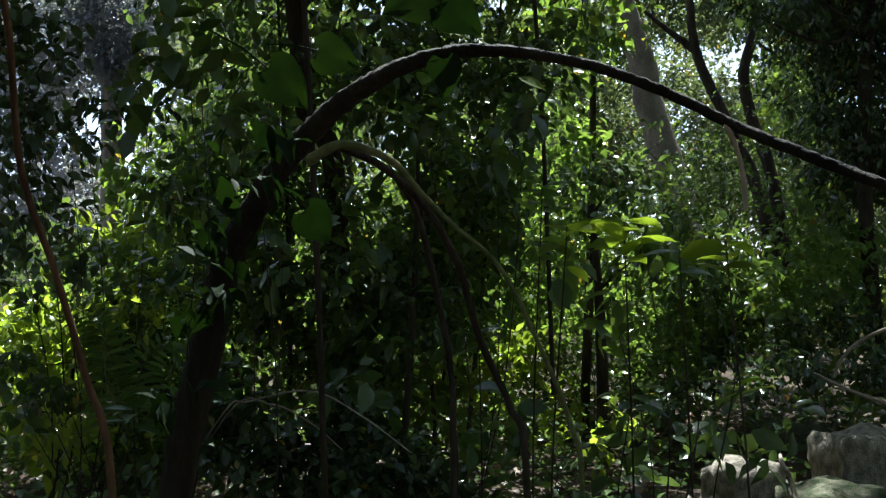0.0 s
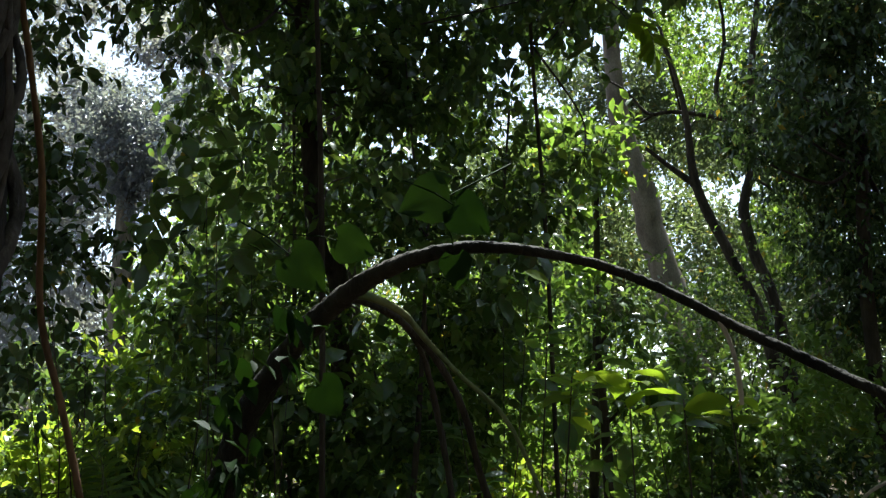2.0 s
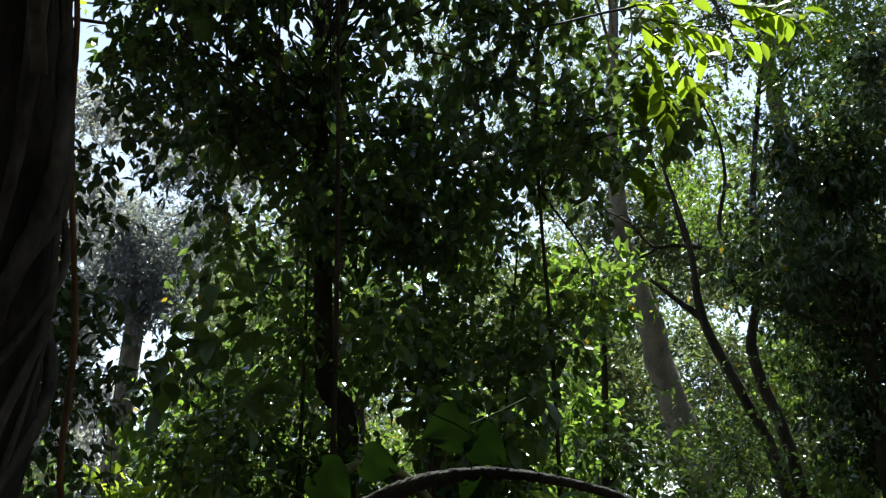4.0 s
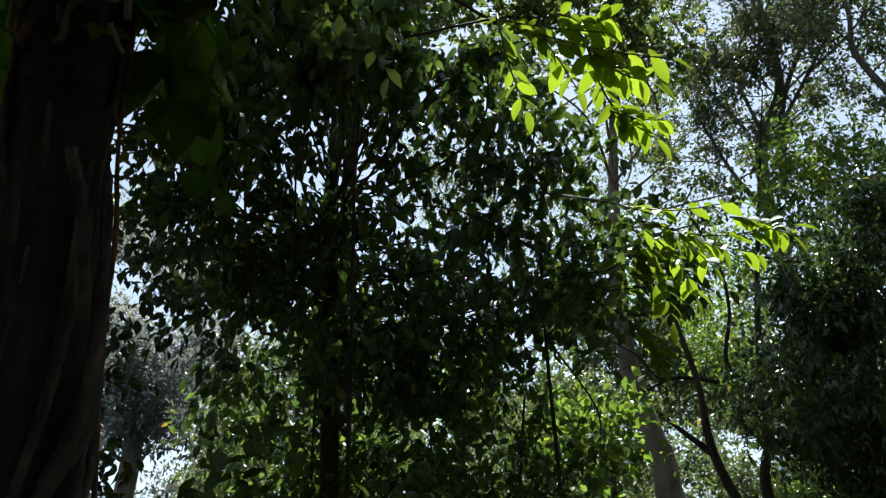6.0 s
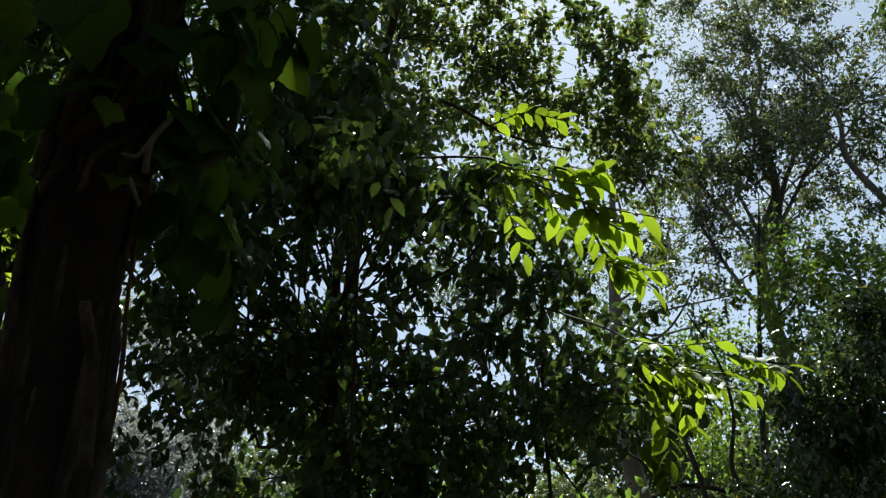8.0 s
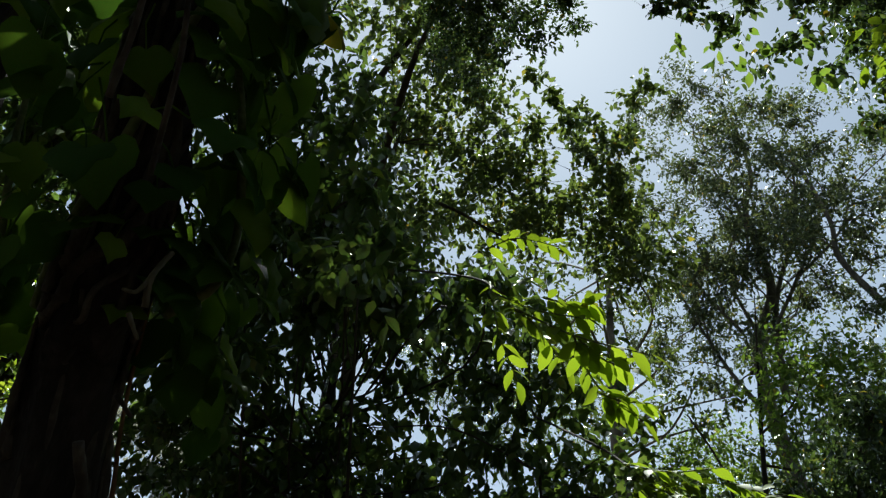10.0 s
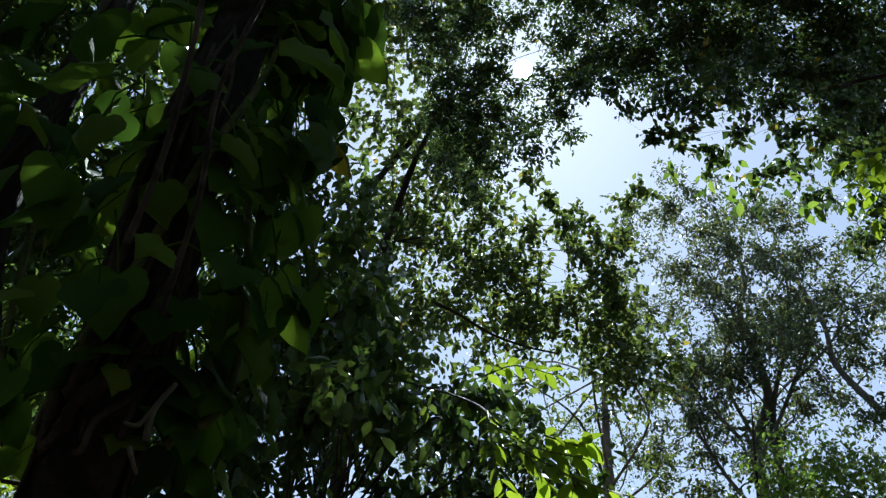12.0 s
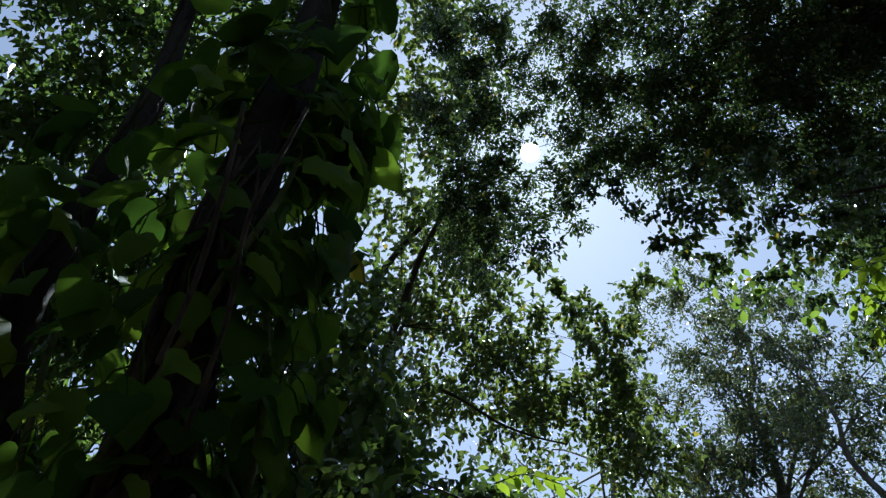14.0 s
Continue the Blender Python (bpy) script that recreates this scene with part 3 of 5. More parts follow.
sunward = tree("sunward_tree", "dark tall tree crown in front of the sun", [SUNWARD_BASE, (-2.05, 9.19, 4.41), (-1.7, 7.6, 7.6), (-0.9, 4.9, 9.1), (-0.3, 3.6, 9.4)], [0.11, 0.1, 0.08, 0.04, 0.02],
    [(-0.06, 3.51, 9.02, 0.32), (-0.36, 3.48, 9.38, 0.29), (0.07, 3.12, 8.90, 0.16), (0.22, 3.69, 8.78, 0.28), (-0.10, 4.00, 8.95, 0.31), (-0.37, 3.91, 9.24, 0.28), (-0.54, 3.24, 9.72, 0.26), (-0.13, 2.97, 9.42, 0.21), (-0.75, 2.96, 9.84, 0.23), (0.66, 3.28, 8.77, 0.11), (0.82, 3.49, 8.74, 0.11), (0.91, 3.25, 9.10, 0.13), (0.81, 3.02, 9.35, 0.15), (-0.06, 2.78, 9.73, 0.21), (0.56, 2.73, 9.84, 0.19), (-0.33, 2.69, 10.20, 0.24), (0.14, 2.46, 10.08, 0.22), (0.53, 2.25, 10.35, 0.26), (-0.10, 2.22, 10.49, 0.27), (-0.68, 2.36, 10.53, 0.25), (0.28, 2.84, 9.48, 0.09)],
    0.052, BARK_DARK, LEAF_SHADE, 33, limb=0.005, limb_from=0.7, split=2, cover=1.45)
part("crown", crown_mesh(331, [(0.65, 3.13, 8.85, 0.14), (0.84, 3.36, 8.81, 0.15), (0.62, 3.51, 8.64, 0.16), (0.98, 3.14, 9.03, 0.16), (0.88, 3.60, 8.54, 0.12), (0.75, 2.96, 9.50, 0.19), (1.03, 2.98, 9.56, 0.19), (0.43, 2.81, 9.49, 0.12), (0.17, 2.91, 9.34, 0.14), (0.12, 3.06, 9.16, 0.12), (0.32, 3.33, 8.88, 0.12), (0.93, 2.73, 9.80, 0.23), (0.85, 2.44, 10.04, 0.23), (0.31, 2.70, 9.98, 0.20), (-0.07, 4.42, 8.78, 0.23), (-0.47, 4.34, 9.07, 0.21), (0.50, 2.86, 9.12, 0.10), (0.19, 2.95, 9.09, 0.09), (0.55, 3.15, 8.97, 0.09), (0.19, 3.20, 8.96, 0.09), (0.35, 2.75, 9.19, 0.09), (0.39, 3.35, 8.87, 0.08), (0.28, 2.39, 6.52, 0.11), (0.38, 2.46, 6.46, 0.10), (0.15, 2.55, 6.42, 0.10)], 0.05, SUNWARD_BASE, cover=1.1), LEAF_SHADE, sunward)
EAVES_TRUNK = [(3.4, -0.7, -0.05), (3.3, -0.6, 2.2), (2.7, -0.1, 3.9), (1.57, 0.89, 4.78), (1.42, 0.91, 4.72)]
eaves = tree("eaves_tree", "slender tree hanging loose leafy twigs over the clearing", EAVES_TRUNK, [0.06, 0.05, 0.03, 0.008, 0.004],
    [(0.55, 1.65, 6.01, 0.09), (0.71, 1.63, 5.99, 0.09), (0.75, 1.54, 5.56, 0.06), (0.72, 1.06, 4.79, 0.08), (0.80, 0.96, 4.58, 0.08), (0.75, 1.06, 4.53, 0.05), (0.93, 0.92, 4.68, 0.08), (0.95, 1.00, 4.50, 0.05), (0.85, 1.04, 4.38, 0.05), (1.13, 1.00, 4.68, 0.08), (1.27, 0.90, 4.80, 0.06), (1.13, 0.97, 4.44, 0.06), (1.22, 0.96, 4.40, 0.06), (1.35, 0.94, 4.61, 0.08), (0.64, 1.08, 4.55, 0.02), (1.09, 0.89, 4.88, 0.08), (0.85, 0.96, 4.93, 0.08)],
    0.036, BARK_DARK, LEAF_SHADE, 35, limb=0.0008, limb_from=0.8, split=4, outline=LEAF_LONG, cover=0.75, droop=0.7)
part("crown", crown_mesh(37, [(2.04, 1.66, 5.82, 0.14), (2.17, 1.76, 5.68, 0.16), (2.21, 2.01, 5.49, 0.14), (2.02, 1.89, 5.69, 0.11), (1.53, 1.54, 4.87, 0.08), (1.43, 1.46, 4.97, 0.09), (1.30, 1.56, 4.96, 0.08), (2.19, 2.22, 5.34, 0.11), (2.07, 1.46, 5.91, 0.16)], 0.045, EAVES_TRUNK[0], LEAF_LONG, cover=0.9, droop=0.7), LEAF_SHADE, eaves)
# Lit copy beside the shaded crown: sunlight put into the leaf colour.
part("crown", crown_mesh(36, [(0.81, 1.11, 4.35, 0.04), (0.90, 1.12, 4.17, 0.02), (0.90, 1.08, 4.34, 0.04), (1.01, 1.07, 4.30, 0.03), (1.12, 1.05, 4.27, 0.03), (1.14, 1.06, 4.11, 0.02), (0.73, 1.16, 4.47, 0.03)], 0.05, EAVES_TRUNK[0], LEAF_LONG, cover=0.6, droop=0.8, per_twig=5), LEAF_LIGHT, eaves, "leaves with shine-through put into their yellow-green colour")

UNDERSTORY_LOW = [(-1.24, 5.50, 3.15, 0.48), (-0.69, 5.04, 4.35, 0.39), (-0.20, 5.05, 4.41, 0.35), (-1.56, 4.94, 4.19, 0.35), (0.23, 5.31, 4.43, 0.32), (-0.60, 5.62, 3.10, 0.52), (-1.58, 5.58, 2.50, 0.39), (-1.38, 4.87, 4.38, 0.61), (-0.74, 5.17, 4.05, 0.48), (-0.16, 4.93, 4.59, 0.39), (-0.05, 5.31, 3.86, 0.43), (0.57, 5.10, 4.24, 0.48), (-1.62, 5.19, 3.57, 0.43)]
UNDERSTORY_TOP = [(-1.12, 1.96, 3.72, 0.11), (-0.98, 2.11, 3.94, 0.10), (-1.19, 2.07, 3.55, 0.07), (-1.01, 2.26, 3.74, 0.10), (-0.82, 2.38, 4.00, 0.10), (-0.63, 2.32, 4.12, 0.10), (-0.40, 2.53, 4.24, 0.12), (-0.13, 2.57, 4.22, 0.12), (0.03, 2.48, 4.32, 0.10), (-1.07, 2.29, 3.50, 0.07), (-0.68, 1.99, 4.84, 0.12), (-0.56, 2.25, 4.75, 0.13), (-0.70, 2.35, 4.47, 0.14), (-0.46, 2.53, 4.62, 0.12), (-0.54, 2.53, 4.28, 0.14), (-0.82, 2.00, 4.52, 0.12), (-0.88, 2.18, 4.31, 0.11), (-0.41, 2.75, 4.35, 0.12), (-0.77, 2.43, 4.19, 0.12)]
UNDERSTORY_HIGH = [(-1.60, 3.68, 4.85, 0.51), (-1.94, 4.05, 4.32, 0.36), (-1.33, 4.24, 4.37, 0.40), (-0.80, 4.32, 4.43, 0.32), (-1.41, 4.02, 4.68, 0.32), (-1.09, 3.46, 5.31, 0.51), (-1.38, 4.26, 4.01, 0.45), (-0.82, 4.57, 3.61, 0.51), (0.23, 4.30, 4.32, 0.47), (-0.42, 3.71, 5.16, 0.43), (0.06, 4.02, 4.78, 0.39), (0.77, 4.40, 4.01, 0.35), (-0.14, 4.59, 3.72, 0.51), (-0.03, 3.74, 5.11, 0.43), (-1.11, 3.12, 5.62, 0.55), (-0.55, 4.01, 4.70, 0.27), (-1.10, 3.25, 5.45, 0.47), (-0.78, 3.64, 5.09, 0.47)]
tree("understory_tree", "slender tree with dense drooping dark leaves", [(-0.62, 4.92, 0.36), (-0.70, 4.91, 2.08), (-0.85, 4.79, 2.42), (-0.96, 4.77, 3.43), (-1.06, 4.51, 4.78), (-1.10, 4.43, 5.49)], [0.08, 0.07, 0.065, 0.06, 0.05, 0.02],
    UNDERSTORY_LOW + UNDERSTORY_HIGH + UNDERSTORY_TOP,
    0.1, BARK_DARK, LEAF_DARK, 28, limb=0.01, split=4, cover=0.5, droop=1.0, outline=LEAF_LONG)

# ---- ivy-clad tree by the camera ----
IVY = [(-1.00, 1.38, 1.41), (-0.96, 1.31, 2.03), (-0.965, 1.08, 2.72), (-0.92, 0.94, 2.90), (-0.88, 0.85, 3.13), (-0.86, 0.64, 3.70), (-0.90, 0.62, 4.48), (-0.97, 0.59, 5.64), (-1.33, 0.18, 11.83)]
ivy_base = (IVY[0][0] - 0.16, IVY[0][1], -0.03)
ivy_tree = thing("ivy_tree", ivy_base, "dark rough tree trunk wrapped in roots and big vine leaves", "tree")
part("trunk", tube_mesh("trunk", [ivy_base] + IVY, [0.16, 0.125, 0.11, 0.1, 0.096, 0.092, 0.09, 0.09, 0.085, 0.06], sides=20, steps=10, rugged=0.06, origin=ivy_base, lobes=5), BARK_BLACK, ivy_tree)
ROOTS_LOW = [
    ([(-0.70, 0.77, 2.95), (-0.72, 0.76, 2.87), (-0.73, 0.80, 2.82)], 0.006, 0.008),
    ([(-0.72, 0.76, 2.87), (-0.74, 0.76, 2.83), (-0.76, 0.74, 2.82)], 0.006, 0.004),
    ([(-0.75, 0.78, 2.79), (-0.73, 0.82, 2.75)], 0.006, 0.004),
]
ROOTS_HIGH = [
    ([(-0.74, 0.77, 2.49), (-0.73, 0.86, 2.39), (-0.74, 0.96, 2.25)], 0.01, 0.013),
    ([(-0.74, 0.84, 2.63), (-0.72, 0.89, 2.61)], 0.006, 0.004),
    ([(-0.48, 0.02, 3.43), (-0.54, 0.12, 3.25), (-0.57, 0.19, 3.17), (-0.58, 0.30, 3.04), (-0.64, 0.47, 2.88)], 0.005, 0.006),
    ([(-0.61, -0.00, 3.40), (-0.61, 0.10, 3.21), (-0.64, 0.23, 3.05), (-0.68, 0.32, 2.91)], 0.005, 0.007),
]
# Low roots get paler bark: their rim-lit glints are put into the colour.
for k, (pts, r0, r1) in enumerate(ROOTS_LOW + ROOTS_HIGH):
    part("root", tube_mesh("root", pts, [r0, r1], sides=8, steps=8, rugged=0.15, origin=ivy_base, seed=int(r0 * 9000) + len(pts)), BARK_GREY if k < len(ROOTS_LOW) else BARK_ROOT, ivy_tree)


def clinging_roots(count, seed):
    """Crooked roots that cling to the trunk, wander round it and cross one another."""
    rng = np.random.RandomState(seed)
    line = curve_points([ivy_base] + IVY, 10)
    line = line[line[:, 2] < 5.2]
    rad = np.interp(line[:, 2], [0, 1.4, 2.0, 2.7, 3.1, 5.0], [0.16, 0.125, 0.11, 0.1, 0.096, 0.09])
    for k in range(count):
        a, drift = -1.6 + 2.6 * (rng.rand() - 0.5), 0.5 * rng.normal()
        i0 = int(rng.rand() * len(line) * 0.7)
        i1 = min(len(line) - 1, i0 + 10 + int(rng.rand() * 22))
        pts = []
        for i in range(i0, i1 + 1, 3):
            drift = 0.7 * drift + 0.22 * rng.normal()
            a += drift
            off = rad[i] * (1.06 + 0.1 * rng.rand())
            pts.append(line[i] + off * np.array((math.cos(a), math.sin(a), 0)) + np.array((0, 0, 0.03 * rng.normal())))
        if len(pts) < 3:
            continue
        r = 0.008 + 0.014 * rng.rand() ** 2
        part("root", tube_mesh("root", pts, [r * 0.7, r, r * 0.45], sides=7, steps=6, rugged=0.18, origin=ivy_base, seed=seed + k), BARK_ROOT, ivy_tree)


clinging_roots(46, 400)
second = [(-1.43, 1.50, 2.48), (-1.53, 1.33, 3.15), (-1.65, 1.05, 3.74), (-1.70, 1.00, 4.32), (-1.74, 0.96, 4.99), (-1.81, 0.88, 5.75), (-1.98, 0.69, 6.89)]
second_base = (second[0][0], second[0][1], 0)
second_tree = thing("leaning_tree", second_base, "second dark trunk beside the vine-clad tree", "tree")
part("trunk", tube_mesh("trunk", [second_base] + second, [0.09, 0.08, 0.075, 0.07, 0.065, 0.06, 0.05, 0.04], sides=14, origin=second_base, lobes=3), BARK_BLACK, second_tree)
for k in range(3):
    rope = [tuple(np.array(p) + 0.06 * np.array((math.cos(1.1 * i + 2 * k), math.sin(1.1 * i + 2 * k), 0))) for i, p in enumerate(second)]
    part("root", tube_mesh("root", rope, [0.014, 0.01], sides=8, steps=8, rugged=0.15, origin=second_base, seed=5 + k), BARK_DARK, second_tree)


# ---- big vine leaves on the trunk ----
def heart_leaf():
    """Broad heart-shaped leaf, folded on its midrib and bent down at the tip; length 1."""
    rows = [(-0.13, 0.3, 0.12), (0.0, 0.48, 0.0), (0.2, 0.56, 0.0), (0.45, 0.51, 0.0), (0.7, 0.34, 0.0), (0.88, 0.16, 0.0)]
    verts, faces = [], []
    for y, w, inner in rows:
        bend = -0.22 * max(0, y) ** 2
        x0 = 0.03 if inner else 0.0
        mid = (0, max(y, 0.0), bend - 0.02)
        verts += [(-w, y, bend + 0.07 * w / 0.45 - 0.25 * w * w), (-w * 0.5, y + 0.02, bend + 0.05), mid, (w * 0.5, y + 0.02, bend + 0.05), (w, y, bend + 0.07 * w / 0.45 - 0.25 * w * w)]
    verts.append((0, 1.03, -0.27))
    for i in range(len(rows) - 1):
        for k in range(4):
            a = i * 5 + k
            faces.append((a, a + 1, a + 6, a + 5))
    e = (len(rows) - 1) * 5
    tip = len(verts) - 1
    for k in range(4):
        faces.append((e + k, e + k + 1, tip))
    k = len(verts)
    for y, z in ((0.0, -0.02), (-0.5, 0.16), (-1.2, 0.2)):
        verts += [(0.02, y, z), (-0.01, y, z + 0.02), (-0.01, y, z - 0.02)]
    for r in (0, 3):
        for j in range(3):
            faces.append((k + r + j, k + r + (j + 1) % 3, k + r + 3 + (j + 1) % 3, k + r + 3 + j))
    return verts, faces


HEART = heart_leaf()
heart_mesh = mesh_of("leaf", *HEART)
heart_mesh.materials.append(LEAF_VINE)
broad_mesh = mesh_of("leaf", [(x * (1.1 if x > 0 else 0.86) + 0.12 * y * y, y, z + 0.06 * math.sin(7 * x + 6 * y)) for x, y, z in HEART[0]], HEART[1])
broad_mesh.materials.append(LEAF_VINE)
curled_mesh = mesh_of("leaf", [(x * 0.8 - 0.1 * y * y, y, z - 0.5 * x * x + 0.05 * math.sin(11 * y + 4 * x)) for x, y, z in HEART[0]], HEART[1])
curled_mesh.materials.append(LEAF_VINE_LIT)
LONG_VERTS = [(0, 0, 0), (-0.1, 0.12, 0.03), (0, 0.12, 0), (0.1, 0.12, 0.03), (-0.19, 0.38, 0.05), (0, 0.38, 0), (0.19, 0.38, 0.05), (-0.17, 0.65, 0.02), (0, 0.65, -0.03), (0.17, 0.65, 0.02), (-0.08, 0.86, -0.04), (0, 0.86, -0.08), (0.08, 0.86, -0.04), (0, 1, -0.14)]
LONG_FACES = [(0, 2, 1), (0, 3, 2), (1, 2, 5, 4), (2, 3, 6, 5), (4, 5, 8, 7), (5, 6, 9, 8), (7, 8, 11, 10), (8, 9, 12, 11), (10, 11, 13), (11, 12, 13)]
spray_mesh = mesh_of("leaf", [(x * 1.28, y, z) for x, y, z in LONG_VERTS], LONG_FACES)
spray_mesh.materials.append(LEAF_SPRAY)
sapling_mesh = mesh_of("leaf", LONG_VERTS, LONG_FACES)
sapling_mesh.materials.append(LEAF_GLOSS)


def leaf_at(me, parent, place, along, normal, size):
    """One leaf as a part, laid by its stalk's end, its direction and its upper side."""
    ob = new("leaf", me)
    y = Vector(along).normalized()
    x = y.cross(Vector(normal)).normalized()
    z = x.cross(y)
    m = Matrix((x, y, z)).transposed().to_4x4()
    ob.parent = parent
    ob.matrix_local = Matrix.Translation(Vector(place) - parent.location) @ m @ Matrix.Diagonal((size, size, size, 1))
    return ob


def vine(name, label, line, count, reach, size, seed, low=0.0, side=None, grow=0.4):
    """Climbing stem with big heart leaves standing off a trunk on stalks; they grow larger with height."""
    rng = np.random.RandomState(seed)
    pts = curve_points(line, 10)
    base = tuple(pts[0])
    v = thing(name, base, label, "vine")
    spiral = []
    for i in range(0, len(pts), 6):
        a = i * 0.12 + seed
        spiral.append(pts[i] + 0.13 * np.array((math.cos(a), math.sin(a), 0)))
    part("stem", tube_mesh("stem", spiral, [0.014, 0.01], sides=7, steps=5, origin=base, seed=seed), STEM_GREEN, v)
    for i in range(count):
        c = pts[int((low + (1 - low) * rng.rand()) * (len(pts) - 1))]
        a = rng.rand() * 2 * math.pi if side is None else side + 1.3 * rng.normal()
        out = np.array((math.cos(a), math.sin(a), 0.15 * rng.normal()))
        far = reach * (0.35 + 0.65 * rng.rand())
        tip = c + out * far + np.array((0, 0, 0.06 * rng.normal()))
        along = out * (0.25 + 0.5 * rng.rand()) + np.array((0.3 * rng.normal(), 0.3 * rng.normal(), -0.8))
        normal = out * 0.8 + np.array((0.35 * rng.normal(), 0.35 * rng.normal(), 0.7))
        leaf_at((heart_mesh, broad_mesh, curled_mesh)[i % 3], v, tip, along, normal, size * (0.6 + 0.6 * rng.rand()) * (1 + grow * min(max(0.0, c[2] - 2.8), 3.0)))
    return v


vine("climbing_vine", "big heart-shaped green leaves of a climbing vine", IVY[3:], 170, 0.4, 0.12, 41)
vine("climbing_vine", "broad dark leaves climbing the second trunk", second[:-2], 100, 0.4, 0.14, 42)


vine("climbing_vine", "broad vine leaves hanging beside the dark trunk", [tuple(np.array(p) + np.array((0.1, 0.1, 0))) for p in IVY[3:]], 140, 0.3, 0.11, 43, side=0.6)


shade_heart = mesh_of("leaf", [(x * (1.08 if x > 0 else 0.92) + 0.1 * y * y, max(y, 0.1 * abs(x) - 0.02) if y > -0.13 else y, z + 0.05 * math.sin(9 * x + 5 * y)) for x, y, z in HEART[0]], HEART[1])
shade_heart.materials.append(LEAF_ARCH_SHADE)


# ---- arching lianas and thin stems ----
def liana(label, pts, radii, material, seed, name="liana", to_ground=True, leaves=0, size=0.06):
    if to_ground:
        pts = [(pts[0][0], pts[0][1], -0.03)] + list(pts)
        radii = [radii[0]] + list(radii)
    v = thing(name, pts[0], label, "vine" if name == "liana" else "sapling")
    part("stem", tube_mesh("stem", pts, radii, sides=9, steps=10, rugged=0.12, origin=pts[0], seed=seed), material, v)
    rng = np.random.RandomState(seed)
    line = curve_points(pts, 10)
    for _ in range(leaves):
        c = line[int(len(line) * (0.3 + 0.7 * rng.rand())) - 1]
        leaf_at(sapling_mesh, v, c, rng.normal(size=3) + np.array((0, 0, -0.3)), rng.normal(size=3) * 0.5 + np.array((0, 0, 1)), size * (0.7 + 0.6 * rng.rand()))
    return v


arch = liana("thick liana bent into a long arch over the path", [(-0.453, 0.983, -0.030), (-0.413, 0.983, 0.500), (-0.343, 0.973, 1.064), (-0.293, 0.963, 1.314), (-0.278, 0.952, 1.371), (-0.255, 0.931, 1.434), (-0.214, 0.909, 1.497), (-0.168, 0.873, 1.545), (-0.119, 0.826, 1.579), (-0.072, 0.787, 1.600), (-0.022, 0.746, 1.611), (0.030, 0.725, 1.614), (0.086, 0.721, 1.609), (0.149, 0.724, 1.597), (0.216, 0.723, 1.571), (0.276, 0.708, 1.536), (0.327, 0.679, 1.505), (0.370, 0.647, 1.477), (0.420, 0.612, 1.444), (0.480, 0.575, 1.398), (0.622, 0.600, 1.166), (0.811, 0.824, 0.408), (1.000, 0.900, -0.050)],
    [0.023, 0.023, 0.022, 0.021, 0.02, 0.018, 0.0165, 0.015, 0.013, 0.0105, 0.0085, 0.007, 0.0058, 0.0052, 0.0052, 0.0052, 0.0052, 0.0052, 0.0052, 0.0055, 0.006, 0.006, 0.006, 0.006], BARK_LIANA, 51, to_ground=False)
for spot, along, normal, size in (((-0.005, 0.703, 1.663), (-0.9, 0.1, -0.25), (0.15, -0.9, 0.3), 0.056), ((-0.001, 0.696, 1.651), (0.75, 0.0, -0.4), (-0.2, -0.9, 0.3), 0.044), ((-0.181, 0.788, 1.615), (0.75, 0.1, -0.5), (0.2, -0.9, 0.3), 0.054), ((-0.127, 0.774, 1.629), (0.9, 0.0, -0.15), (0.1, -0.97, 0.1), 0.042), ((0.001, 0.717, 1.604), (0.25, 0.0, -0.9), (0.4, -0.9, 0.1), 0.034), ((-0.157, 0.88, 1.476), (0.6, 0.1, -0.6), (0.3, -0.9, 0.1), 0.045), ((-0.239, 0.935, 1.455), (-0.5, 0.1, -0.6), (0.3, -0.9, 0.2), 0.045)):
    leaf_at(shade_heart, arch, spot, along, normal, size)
part("foliage", crown_mesh(511, [(-0.253, 0.821, 1.435, 0.025), (-0.211, 0.787, 1.492, 0.022), (-0.283, 0.853, 1.355, 0.029), (-0.172, 0.769, 1.535, 0.020), (-0.296, 0.840, 1.271, 0.033), (-0.238, 0.847, 1.381, 0.019)], 0.03, (-0.453, 0.983, -0.03), LEAF_LONG, cover=0.4, droop=0.9), LEAF_ARCH_SHADE, arch)
for spot, along, size in (((0.074, 0.746, 1.593), (0.95, 0.1, -0.3), 0.03), ((0.001, 0.701, 1.629), (0.8, -0.2, -0.4), 0.022)):
    leaf_at(spray_mesh, arch, spot, along, (0.1, -0.7, 0.6), size)
liana("pale thin liana hanging from the arch", [(0.260, 0.712, 1.547), (0.270, 0.711, 1.525), (0.276, 0.711, 1.503), (0.279, 0.711, 1.481), (0.280, 0.711, 1.460)], [0.003, 0.0022, 0.0022, 0.0028, 0.0018], BARK_PALE, 52, to_ground=False)
liana("thin curved green liana", [(0.30, 1.67, 0.90), (0.28, 1.72, 1.08), (0.21, 1.75, 1.26), (0.13, 1.77, 1.42), (0.02, 1.77, 1.52), (-0.05, 1.76, 1.59), (-0.12, 1.72, 1.66), (-0.22, 1.69, 1.69), (-0.30, 1.68, 1.65)], [0.006, 0.006, 0.0055, 0.0055, 0.006, 0.007, 0.009, 0.011, 0.012], STEM_GREEN, 53)
